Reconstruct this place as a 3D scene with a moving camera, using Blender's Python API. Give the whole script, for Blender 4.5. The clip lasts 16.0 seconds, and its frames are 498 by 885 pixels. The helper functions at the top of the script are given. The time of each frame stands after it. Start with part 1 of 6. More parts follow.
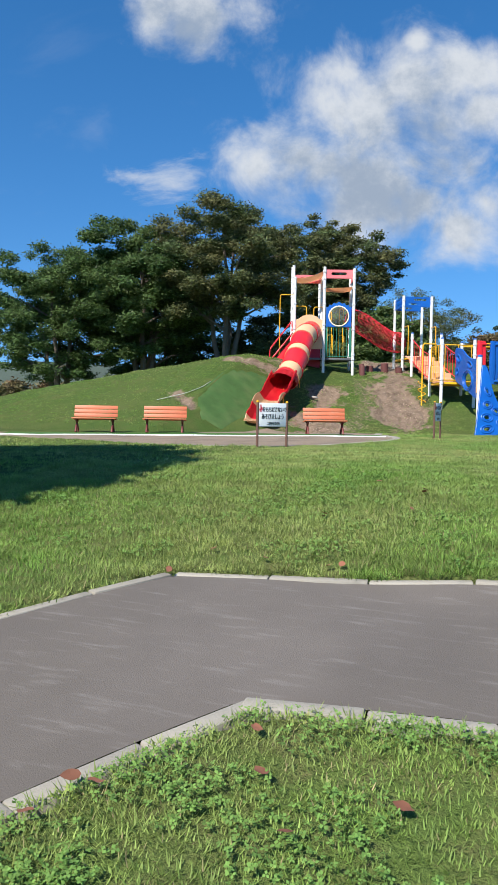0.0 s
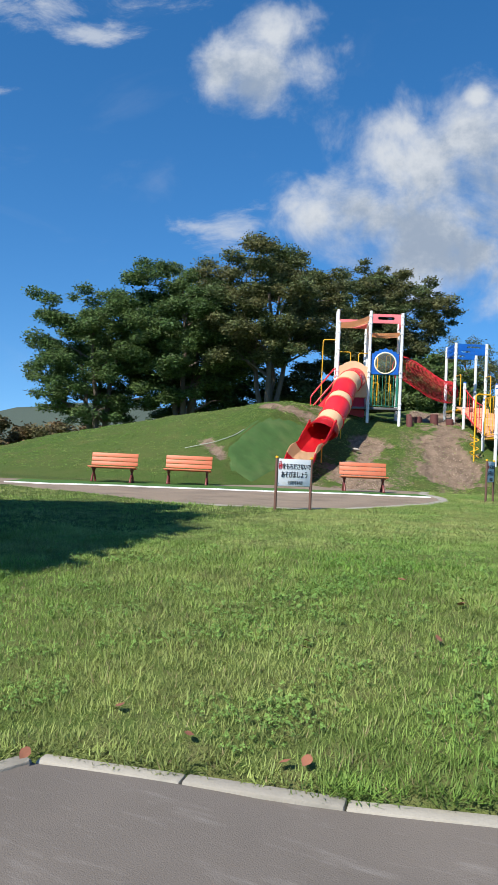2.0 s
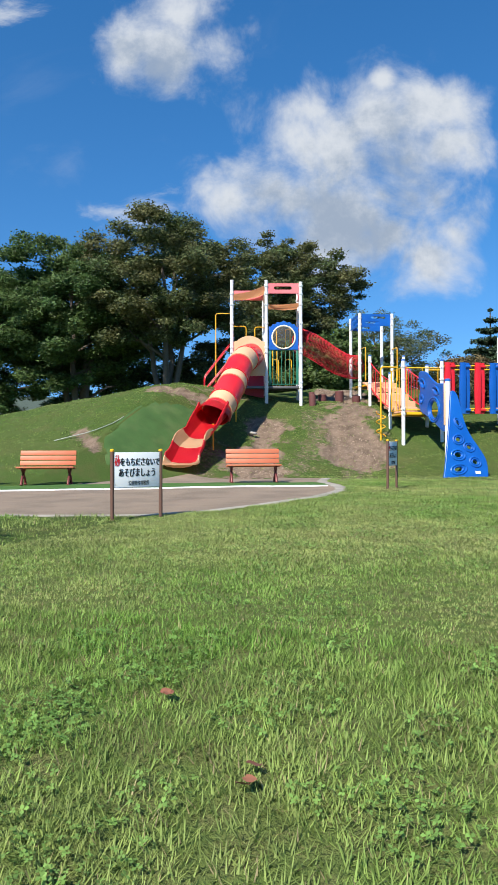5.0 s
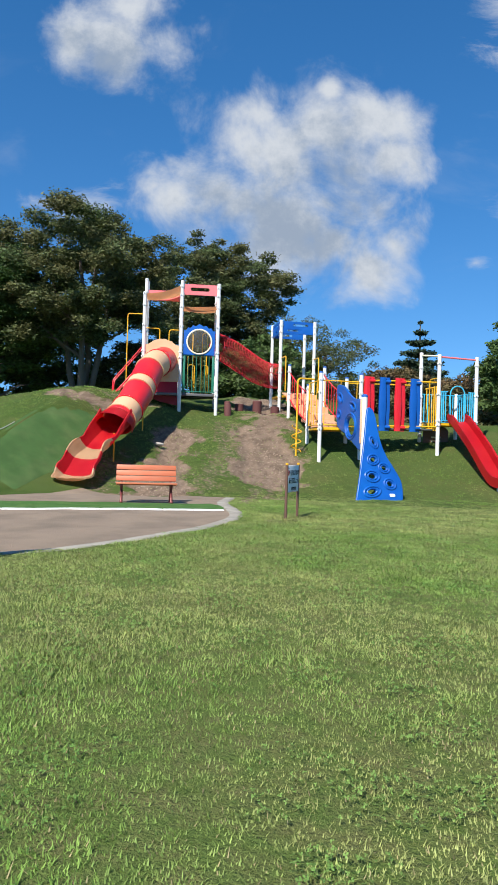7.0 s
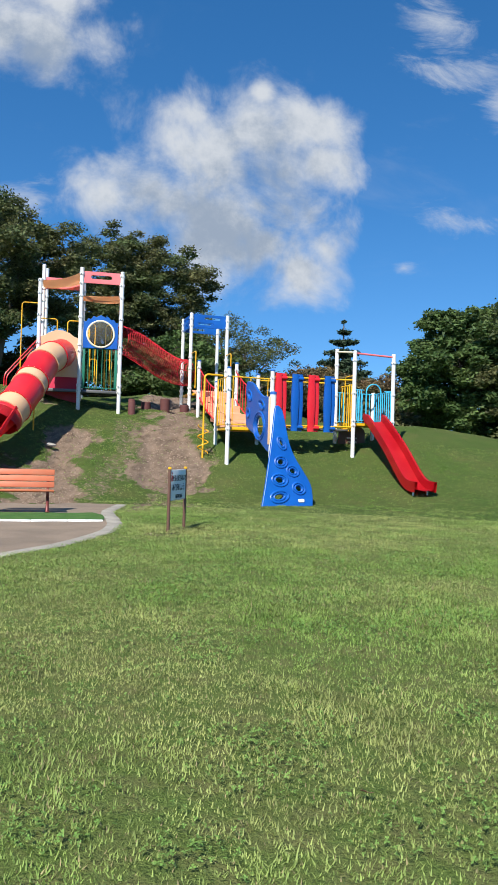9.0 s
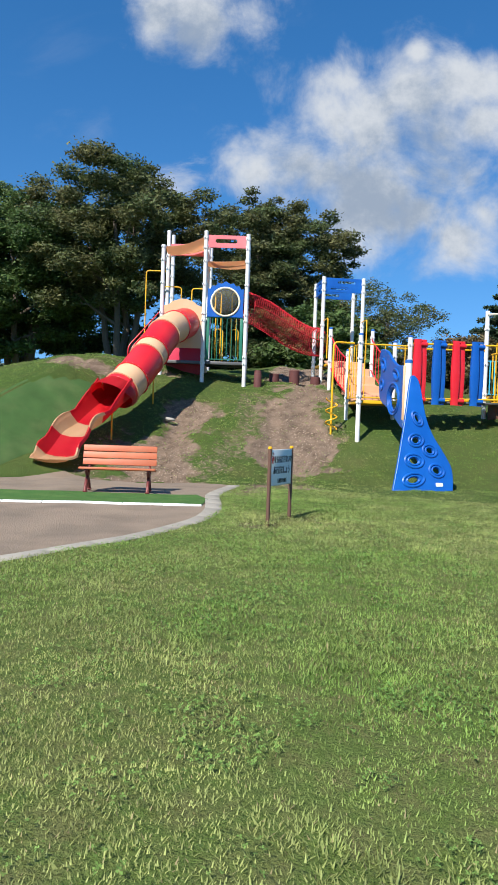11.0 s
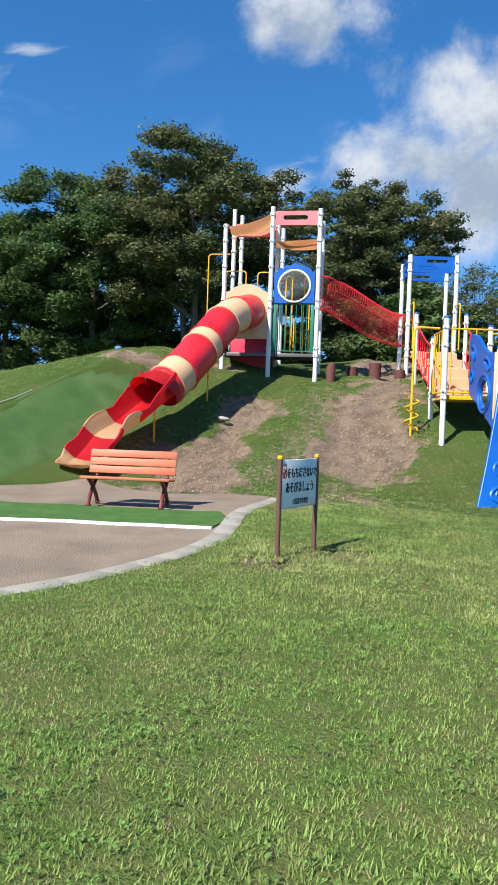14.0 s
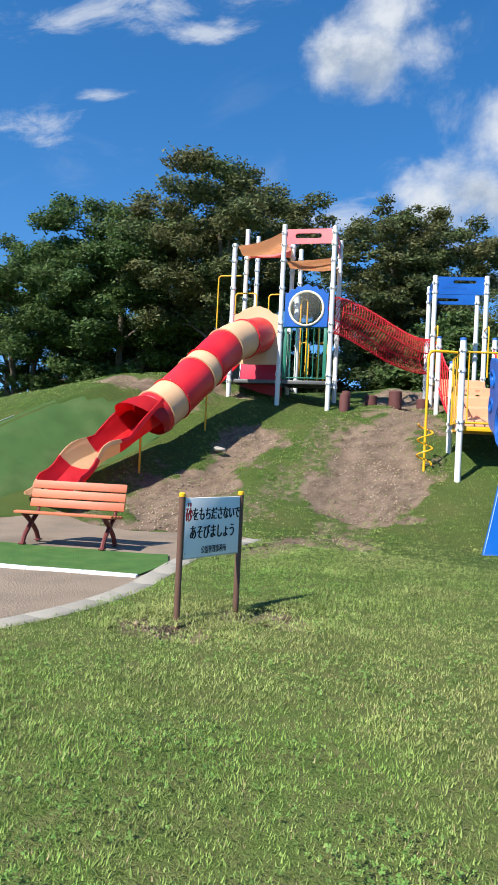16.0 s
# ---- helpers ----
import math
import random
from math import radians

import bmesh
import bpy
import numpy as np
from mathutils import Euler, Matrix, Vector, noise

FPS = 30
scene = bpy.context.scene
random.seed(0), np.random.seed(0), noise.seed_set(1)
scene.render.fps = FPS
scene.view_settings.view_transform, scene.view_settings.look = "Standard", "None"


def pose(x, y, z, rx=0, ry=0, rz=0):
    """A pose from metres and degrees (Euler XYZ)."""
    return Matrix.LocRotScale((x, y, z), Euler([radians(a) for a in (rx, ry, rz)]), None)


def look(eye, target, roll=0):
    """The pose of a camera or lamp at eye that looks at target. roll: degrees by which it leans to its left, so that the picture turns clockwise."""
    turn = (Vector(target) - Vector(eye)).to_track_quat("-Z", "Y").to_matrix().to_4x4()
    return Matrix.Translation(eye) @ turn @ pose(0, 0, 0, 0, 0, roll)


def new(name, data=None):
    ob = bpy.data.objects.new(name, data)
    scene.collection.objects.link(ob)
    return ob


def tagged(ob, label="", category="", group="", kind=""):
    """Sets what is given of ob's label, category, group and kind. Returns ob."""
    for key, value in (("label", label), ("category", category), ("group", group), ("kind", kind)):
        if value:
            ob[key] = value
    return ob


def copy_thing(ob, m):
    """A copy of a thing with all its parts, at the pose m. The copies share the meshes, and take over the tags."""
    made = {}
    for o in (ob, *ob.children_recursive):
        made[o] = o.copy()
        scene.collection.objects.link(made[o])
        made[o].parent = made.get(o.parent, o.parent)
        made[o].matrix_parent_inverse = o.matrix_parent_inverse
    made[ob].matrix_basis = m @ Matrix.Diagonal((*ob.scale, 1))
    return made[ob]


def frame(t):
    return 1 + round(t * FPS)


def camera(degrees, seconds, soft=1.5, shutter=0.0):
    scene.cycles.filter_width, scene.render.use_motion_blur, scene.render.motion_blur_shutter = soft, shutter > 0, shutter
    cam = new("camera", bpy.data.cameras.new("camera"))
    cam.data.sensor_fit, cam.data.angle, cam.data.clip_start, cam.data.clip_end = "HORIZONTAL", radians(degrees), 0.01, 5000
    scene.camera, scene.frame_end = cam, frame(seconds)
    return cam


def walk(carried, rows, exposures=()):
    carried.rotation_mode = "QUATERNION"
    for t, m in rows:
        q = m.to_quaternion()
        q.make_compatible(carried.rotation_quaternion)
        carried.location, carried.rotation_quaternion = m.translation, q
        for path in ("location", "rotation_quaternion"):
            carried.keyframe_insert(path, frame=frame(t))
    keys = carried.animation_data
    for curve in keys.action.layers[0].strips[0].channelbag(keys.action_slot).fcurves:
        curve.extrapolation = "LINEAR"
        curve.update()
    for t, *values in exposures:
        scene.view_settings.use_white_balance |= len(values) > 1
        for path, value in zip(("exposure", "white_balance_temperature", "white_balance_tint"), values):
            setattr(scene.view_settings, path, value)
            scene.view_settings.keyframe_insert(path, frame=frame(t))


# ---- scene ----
cam = camera(37.6, 16.0)
METRES, EYE, TILT, LEAN, TURN = 15.6, 1.5, 0.0, 0.0, 23.3
ROWS = [
    (0.0, 0.0, 0.0, 0.0, 0.03, -1.99, -0.98),
    (0.5, 0.0091, 0.0282, 0.0014, 1.99, -1.82, -1.1),
    (1.0, 0.0182, 0.0602, 0.0032, 4.08, -0.01, -1.55),
    (1.5, 0.027, 0.0947, 0.0077, 2.64, 0.65, -2.59),
    (2.0, 0.0377, 0.1263, 0.0146, 4.1, 1.44, -2.56),
    (2.5, 0.0477, 0.1568, 0.0158, 4.56, 1.91, -2.49),
    (3.0, 0.0587, 0.1832, 0.0183, 3.93, 3.15, -2.4),
    (3.5, 0.0692, 0.2116, 0.0223, 5.02, 2.86, -2.25),
    (4.0, 0.0789, 0.2467, 0.0236, 2.72, 1.1, -0.75),
    (4.5, 0.0941, 0.2817, 0.024, 0.49, 0.2, -0.37),
    (5.0, 0.1081, 0.3135, 0.0225, -1.77, 0.4, 0.17),
    (7.5, 0.1888, 0.434, 0.0492, -9.38, 0.71, -2.21),
    (8.0, 0.206, 0.4579, 0.048, -12.5, 0.94, -1.76),
    (10.5, 0.2803, 0.5927, 0.0521, -5.11, -0.17, -1.12),
    (11.0, 0.2917, 0.6213, 0.0525, -0.36, -1.57, -2.03),
    (11.5, 0.3008, 0.6504, 0.0535, -0.28, -2.98, -2.58),
    (12.0, 0.3119, 0.6776, 0.052, 0.16, -3.88, -2.46),
    (12.5, 0.3217, 0.7053, 0.051, 3.02, -4.32, -1.93),
    (13.0, 0.3323, 0.7325, 0.0521, 5.66, -4.15, -2.19),
    (13.5, 0.345, 0.7573, 0.0547, 8.66, -2.41, -2.07),
    (14.0, 0.3603, 0.7865, 0.0558, 8.28, -1.94, -1.97),
    (14.5, 0.3784, 0.8097, 0.057, 8.32, -0.55, -2.38),
    (15.0, 0.3931, 0.8355, 0.0563, 10.15, 0.55, -2.61),
    (15.5, 0.4104, 0.8625, 0.0571, 11.23, 1.1, -2.9),
    (16.0, 0.4284, 0.8904, 0.0567, 12.8, 0.43, -2.73),
]
walk(cam, [(t, pose(0, 0, EYE, TILT, LEAN, TURN) @ pose(METRES * x, METRES * y, METRES * z, 90 + pitch, roll, yaw)) for t, x, y, z, yaw, pitch, roll in ROWS],
     [(0.0, 0.64), (1.5, 0.56), (3.0, 0.66), (5.0, 0.66), (7.5, 0.56), (10.5, 0.56), (11.5, 0.66), (13.0, 0.74), (15.5, 0.80), (16.0, 0.78)])

# ---- world and sun ----
SUN_AZ, SUN_EL = 190.0, 44.0          # degrees from +y clockwise to the sun, and its height
sun_dir = Vector((math.sin(radians(SUN_AZ)) * math.cos(radians(SUN_EL)), math.cos(radians(SUN_AZ)) * math.cos(radians(SUN_EL)), math.sin(radians(SUN_EL))))
sun = new("sun", bpy.data.lights.new("sun", "SUN"))
sun.data.energy, sun.data.angle, sun.data.color = 5.0, radians(0.53), (1.0, 0.95, 0.87)
sun.matrix_world = look(Vector((0, 0, 60)) + sun_dir * 30, Vector((0, 0, 60)))
world = bpy.data.worlds.new("sky")
scene.world = world
world.use_nodes = True
wt = world.node_tree
wn, wl = wt.nodes, wt.links
wn.clear()


def wnode(kind, **sets):
    n = wn.new(kind)
    for k, v in sets.items():
        n.inputs[int(k[1:])].default_value = v
    return n


def wmath(op, a, b=None, c=None):
    n = wn.new("ShaderNodeMath")
    n.operation = op
    for i, s in enumerate((a, b, c)):
        if s is None:
            continue
        if isinstance(s, (int, float)):
            n.inputs[i].default_value = s
        else:
            wl.new(s, n.inputs[i])
    return n.outputs[0]


def build_sky():
    sky = wn.new("ShaderNodeTexSky")
    sky.sky_type, sky.sun_disc = "NISHITA", False
    sky.sun_elevation, sky.sun_rotation = radians(SUN_EL), radians(SUN_AZ)
    sky.air_density, sky.dust_density, sky.ozone_density, sky.altitude = 1.0, 0.1, 3.5, 300
    co = wn.new("ShaderNodeTexCoord").outputs["Generated"]
    high = wn.new("ShaderNodeVectorMath")
    high.operation = "MULTIPLY_ADD"
    high.inputs[1].default_value, high.inputs[2].default_value = (1, 1, 0.9), (0, 0, 0.13)
    wl.new(co, high.inputs[0])
    wl.new(high.outputs[0], sky.inputs["Vector"])
    hs = wn.new("ShaderNodeHueSaturation")
    hs.inputs["Saturation"].default_value = 1.29
    wl.new(sky.outputs[0], hs.inputs["Color"])
    a = radians(TURN)
    dots = []
    for d in ((math.cos(a), math.sin(a), 0), (0, 0, 1), (-math.sin(a), math.cos(a), 0)):
        n = wn.new("ShaderNodeVectorMath")
        n.operation = "DOT_PRODUCT"
        n.inputs[1].default_value = d
        wl.new(co, n.inputs[0])
        dots.append(n.outputs["Value"])
    fwd = wmath("MAXIMUM", dots[2], 0.02)
    plane = wn.new("ShaderNodeCombineXYZ")
    wl.new(wmath("DIVIDE", dots[0], fwd), plane.inputs[0])
    wl.new(wmath("DIVIDE", dots[1], fwd), plane.inputs[1])
    p = plane.outputs[0]

    def field(blobs):
        best = None
        for x, y, rx, ry in blobs:
            s = wn.new("ShaderNodeVectorMath")
            s.operation = "SUBTRACT"
            s.inputs[1].default_value = (x, y, 0)
            wl.new(p, s.inputs[0])
            d = wn.new("ShaderNodeVectorMath")
            d.operation = "DIVIDE"
            d.inputs[1].default_value = (rx, ry, 1)
            wl.new(s.outputs[0], d.inputs[0])
            l = wn.new("ShaderNodeVectorMath")
            l.operation = "LENGTH"
            wl.new(d.outputs[0], l.inputs[0])
            v = wmath("SUBTRACT", 1.0, l.outputs["Value"])
            best = v if best is None else wmath("SMOOTH_MAX", best, v, 0.25)
        return best

    def fbm(scale, detail, rough, dist=0.0, stretch=(1, 1, 1)):
        m = wn.new("ShaderNodeMapping")
        m.inputs["Scale"].default_value = stretch
        wl.new(p, m.inputs[0])
        n = wn.new("ShaderNodeTexNoise")
        n.inputs["Scale"].default_value, n.inputs["Detail"].default_value = scale, detail
        n.inputs["Roughness"].default_value, n.inputs["Distortion"].default_value = rough, dist
        wl.new(m.outputs[0], n.inputs["Vector"])
        return n.outputs["Fac"]

    def ramp(x, a, b):
        n = wn.new("ShaderNodeMapRange")
        n.interpolation_type = "SMOOTHSTEP"
        wl.new(x, n.inputs["Value"])
        n.inputs["From Min"].default_value, n.inputs["From Max"].default_value = a, b
        return n.outputs["Result"]

    n1 = wmath("SUBTRACT", fbm(10, 12, 0.6, 0.3), 0.5)
    big = ramp(wmath("ADD", field(CUMULUS), wmath("MULTIPLY", n1, 2.9)), -0.3, 0.95)
    n2 = wmath("SUBTRACT", fbm(8, 12, 0.66, 0.5, (1, 2.4, 1)), 0.5)
    thin = wmath("MULTIPLY", ramp(wmath("ADD", field(WISPS), wmath("MULTIPLY", n2, 4.6)), -0.2, 1.5), 0.7)
    veil = wmath("MULTIPLY", ramp(fbm(3.2, 8, 0.6, 0.8, (1, 2.5, 1)), 0.55, 0.85), 0.14)
    mask = wmath("MAXIMUM", wmath("MAXIMUM", big, thin), veil)
    # thick parts of the cloud are greyer below
    grey = ramp(wmath("ADD", field(GREY), wmath("MULTIPLY", wmath("SUBTRACT", fbm(16, 10, 0.66), 0.5), 3.4)), -0.5, 1.1)
    cm = wn.new("ShaderNodeMix")
    cm.data_type = "RGBA"
    cm.inputs["A"].default_value, cm.inputs["B"].default_value = CLOUD_LIT, CLOUD_GREY
    wl.new(grey, cm.inputs["Factor"])
    mix = wn.new("ShaderNodeMix")
    mix.data_type = "RGBA"
    wl.new(mask, mix.inputs["Factor"])
    wl.new(hs.outputs[0], mix.inputs["A"])
    wl.new(cm.outputs["Result"], mix.inputs["B"])
    bg = wn.new("ShaderNodeBackground")
    bg.inputs["Strength"].default_value = 0.114
    wl.new(mix.outputs["Result"], bg.inputs["Color"])
    out = wn.new("ShaderNodeOutputWorld")
    wl.new(bg.outputs[0], out.inputs[0])


CLOUD_LIT, CLOUD_GREY = (3.9, 4.15, 4.5, 1), (1.95, 2.4, 3.1, 1)
CUMULUS = [
    (0.004, 0.342, 0.064, 0.040),
    (0.072, 0.349, 0.101, 0.064),
    (0.140, 0.411, 0.113, 0.086),
    (0.211, 0.446, 0.092, 0.073),
    (0.280, 0.473, 0.074, 0.046),
    (0.184, 0.324, 0.111, 0.073),
    (0.256, 0.342, 0.056, 0.055),
    (0.153, 0.282, 0.100, 0.064),
    (0.276, 0.260, 0.069, 0.050),
    (0.316, 0.295, 0.038, 0.036),
    (0.217, 0.506, 0.025, 0.026),
    (0.252, 0.398, 0.080, 0.066),
    (0.255, 0.352, 0.088, 0.062),
    (0.305, 0.410, 0.060, 0.050),
    (0.215, 0.350, 0.075, 0.060),
    (0.228, 0.296, 0.070, 0.050),
    (0.114, 0.467, 0.057, 0.036),
    (-0.138, 0.540, 0.044, 0.052),
    (-0.080, 0.548, 0.074, 0.066),
    (-0.020, 0.548, 0.056, 0.048),
    (-0.055, 0.592, 0.062, 0.046),
]
WISPS = [
    (0.552, 0.586, 0.109, 0.036),
    (0.486, 0.636, 0.049, 0.057),
    (0.591, 0.531, 0.039, 0.049),
    (0.535, 0.353, 0.069, 0.023),
    (0.437, 0.278, 0.022, 0.011),
    (-0.112, 0.318, 0.045, 0.032),
    (-0.159, 0.324, 0.033, 0.013),
    (-0.585, 0.479, 0.077, 0.029),
    (-0.477, 0.511, 0.047, 0.011),
    (-0.465, 0.637, 0.197, 0.028),
    (-0.315, 0.595, 0.056, 0.020),
    (-0.428, 0.652, 0.118, 0.045),
    (-0.316, 0.591, 0.037, 0.018),
]
GREY = [(0.16, 0.31, 0.17, 0.09), (0.24, 0.40, 0.08, 0.07), (-0.09, 0.52, 0.09, 0.05)]
build_sky()

# ---- materials ----
def material(name, color, rough=0.6, metal=0.0, var=0.12, scale=6.0, fine=60.0, bump=0.15, spec=0.5, tint=None, rand=0.0, dist=0.01):
    """Base colour varied at two scales, roughness varied, fine relief. tint: a second colour in broad stains."""
    m = bpy.data.materials.new(name)
    m.use_nodes = True
    nt = m.node_tree
    b = nt.nodes["Principled BSDF"]
    co = nt.nodes.new("ShaderNodeTexCoord").outputs["Object"]

    def noise_tex(s, d=4.0):
        n = nt.nodes.new("ShaderNodeTexNoise")
        n.inputs["Scale"].default_value, n.inputs["Detail"].default_value = s, d
        nt.links.new(co, n.inputs["Vector"])
        return n.outputs["Fac"]

    def calc(op, x, y):
        n = nt.nodes.new("ShaderNodeMath")
        n.operation = op
        for i, s in enumerate((x, y)):
            if isinstance(s, (int, float)):
                n.inputs[i].default_value = s
            else:
                nt.links.new(s, n.inputs[i])
        return n.outputs[0]

    broad, grain = noise_tex(scale, 5), noise_tex(fine, 3)
    v = calc("ADD", calc("MULTIPLY", broad, 2 * var), calc("MULTIPLY", grain, var))
    v = calc("ADD", v, 1 - 1.5 * var)
    if rand:
        info = nt.nodes.new("ShaderNodeObjectInfo").outputs["Random"]
        v = calc("MULTIPLY", v, calc("ADD", calc("MULTIPLY", info, rand), 1 - rand / 2))
    base = nt.nodes.new("ShaderNodeMix")
    base.data_type = "RGBA"
    base.inputs["A"].default_value = (*color, 1)
    base.inputs["B"].default_value = (*(tint or color), 1)
    r = nt.nodes.new("ShaderNodeMapRange")
    r.inputs["From Min"].default_value, r.inputs["From Max"].default_value = 0.45, 0.7
    nt.links.new(noise_tex(scale * 0.6, 6), r.inputs["Value"])
    nt.links.new(r.outputs[0], base.inputs["Factor"])
    sc = nt.nodes.new("ShaderNodeVectorMath")
    sc.operation = "SCALE"
    nt.links.new(base.outputs["Result"], sc.inputs[0])
    nt.links.new(v, sc.inputs["Scale"])
    nt.links.new(sc.outputs[0], b.inputs["Base Color"])
    nt.links.new(calc("ADD", calc("MULTIPLY", broad, 0.25), rough - 0.125), b.inputs["Roughness"])
    b.inputs["Metallic"].default_value = metal
    b.inputs["Specular IOR Level"].default_value = spec
    if bump:
        bn = nt.nodes.new("ShaderNodeBump")
        bn.inputs["Strength"].default_value, bn.inputs["Distance"].default_value = bump, dist
        nt.links.new(grain, bn.inputs["Height"])
        nt.links.new(bn.outputs[0], b.inputs["Normal"])
    return m


WHITE = material("white_post_paint", (0.72, 0.72, 0.70), 0.4, var=0.05, scale=3, bump=0.05, tint=(0.68, 0.68, 0.64))
RED = material("red_plastic", (0.62, 0.012, 0.022), 0.38, var=0.08, scale=2, bump=0.05, tint=(0.68, 0.03, 0.035))
TAN = material("tan_plastic", (0.66, 0.42, 0.24), 0.42, var=0.06, scale=2, bump=0.05, tint=(0.66, 0.38, 0.2))
BLUE = material("blue_plastic", (0.002, 0.082, 0.37), 0.42, var=0.14, scale=2, bump=0.05, tint=(0.004, 0.108, 0.43))
BLUECAP = material("blue_cap", (0.02, 0.12, 0.42), 0.5, var=0.1)
CYAN = material("cyan_paint", (0.05, 0.42, 0.62), 0.4, var=0.08)
YELLOW = material("yellow_paint", (0.78, 0.42, 0.01), 0.4, var=0.08, scale=4, bump=0.05, tint=(0.7, 0.36, 0.015))
GREEN = material("green_paint", (0.015, 0.16, 0.10), 0.45, var=0.1)
PINK = material("pink_panel", (0.72, 0.16, 0.17), 0.45, var=0.07, scale=2, tint=(0.66, 0.2, 0.2))
MAGENTA = material("crimson_panel", (0.5, 0.02, 0.06), 0.45, var=0.08, scale=2)
REDNET = material("red_rope", (0.5, 0.012, 0.02), 0.6, var=0.12)
GREYDECK = material("grey_deck_metal", (0.12, 0.12, 0.12), 0.5, 0.4, var=0.15)
STEEL = material("galvanised_steel", (0.6, 0.6, 0.6), 0.35, 0.9, var=0.1)
PEACH = material("peach_board", (0.72, 0.36, 0.2), 0.6, var=0.1, scale=3, tint=(0.62, 0.3, 0.17))
BENCHWOOD = material("orange_bench_slat", (0.50, 0.135, 0.058), 0.55, var=0.16, scale=3, fine=40, bump=0.15, tint=(0.45, 0.16, 0.08), rand=0.14)
IRON = material("red_brown_iron", (0.16, 0.035, 0.03), 0.5, 0.2, var=0.2)
SIGNPOST = material("brown_sign_post", (0.12, 0.06, 0.04), 0.6, var=0.15, scale=8)
SIGNWHITE = material("sign_board_white", (0.78, 0.80, 0.80), 0.9, var=0.03, scale=3, bump=0.0, spec=0.1)
INK = material("sign_ink", (0.015, 0.015, 0.018), 0.6, var=0.05, bump=0.0)
REDINK = material("sign_red_ink", (0.62, 0.02, 0.03), 0.6, var=0.05, bump=0.0)
STUMPW = material("stained_log", (0.10, 0.032, 0.028), 0.8, var=0.25, scale=8, fine=50, bump=0.4)
LOGTOP = material("log_end", (0.17, 0.08, 0.06), 0.85, var=0.25, scale=12)
CONCRETE = material("concrete_edging", (0.31, 0.285, 0.235), 0.9, var=0.18, scale=5, fine=90, bump=0.35, tint=(0.17, 0.16, 0.13), rand=0.25)
ASPHALT = material("worn_asphalt", (0.113, 0.097, 0.082), 0.92, var=0.16, scale=1.3, fine=160, bump=0.5, tint=(0.139, 0.120, 0.103), dist=0.006)


def scuff(m, angle, amount):
    """Pale drag marks and specks over a surface's own colour."""
    nt = m.node_tree
    b = nt.nodes["Principled BSDF"]
    old = b.inputs["Base Color"].links[0].from_socket
    co = nt.nodes.new("ShaderNodeTexCoord").outputs["Object"]
    last = old
    for turn, stretch, a, c, col in ((angle, (3.0, 16, 1), 0.56, 0.76, (0.27, 0.25, 0.23, 1)), (angle + 62, (2.2, 24, 1), 0.62, 0.78, (0.24, 0.22, 0.2, 1)), (0, (34, 34, 34), 0.74, 0.78, (0.4, 0.38, 0.34, 1))):
        mp = nt.nodes.new("ShaderNodeMapping")
        mp.inputs["Rotation"].default_value, mp.inputs["Scale"].default_value = (0, 0, radians(turn)), stretch
        nt.links.new(co, mp.inputs[0])
        n = nt.nodes.new("ShaderNodeTexNoise")
        n.inputs["Scale"].default_value, n.inputs["Detail"].default_value, n.inputs["Roughness"].default_value = 1.0, 6, 0.6
        nt.links.new(mp.outputs[0], n.inputs["Vector"])
        r = nt.nodes.new("ShaderNodeMapRange")
        r.inputs["From Min"].default_value, r.inputs["From Max"].default_value, r.inputs["To Max"].default_value = a, c, amount
        nt.links.new(n.outputs["Fac"], r.inputs["Value"])
        mx = nt.nodes.new("ShaderNodeMix")
        mx.data_type = "RGBA"
        mx.inputs["B"].default_value = col
        nt.links.new(r.outputs[0], mx.inputs["Factor"])
        nt.links.new(last, mx.inputs["A"])
        last = mx.outputs["Result"]
    nt.links.new(last, b.inputs["Base Color"])


scuff(ASPHALT, -12, 0.4)
SAND = material("packed_sand", (0.235, 0.178, 0.126), 0.95, var=0.24, scale=1.9, fine=45, bump=0.8, tint=(0.165, 0.126, 0.09), dist=0.02)
TURF = material("artificial_turf", (0.056, 0.112, 0.034), 0.95, var=0.3, scale=2.2, fine=90, bump=0.9, tint=(0.085, 0.132, 0.046), spec=0.1)
TURF_NEW = material("fresh_artificial_turf", (0.060, 0.135, 0.036), 0.95, var=0.35, scale=5, fine=70, bump=0.9, tint=(0.085, 0.155, 0.045), spec=0.1)
LINE = material("white_edge_rail", (0.8, 0.8, 0.77), 0.6, var=0.08, scale=4)
ROCK = material("pale_rock", (0.33, 0.30, 0.26), 0.9, var=0.2, scale=6)
HOSE = material("pale_pipe", (0.36, 0.39, 0.33), 0.5, var=0.1)
BARK = material("bark", (0.12, 0.095, 0.075), 0.95, var=0.3, scale=3, fine=20, bump=0.6, dist=0.03)
DRYLEAF = material("dry_leaf", (0.22, 0.085, 0.045), 0.8, var=0.25, scale=30, rand=0.5)


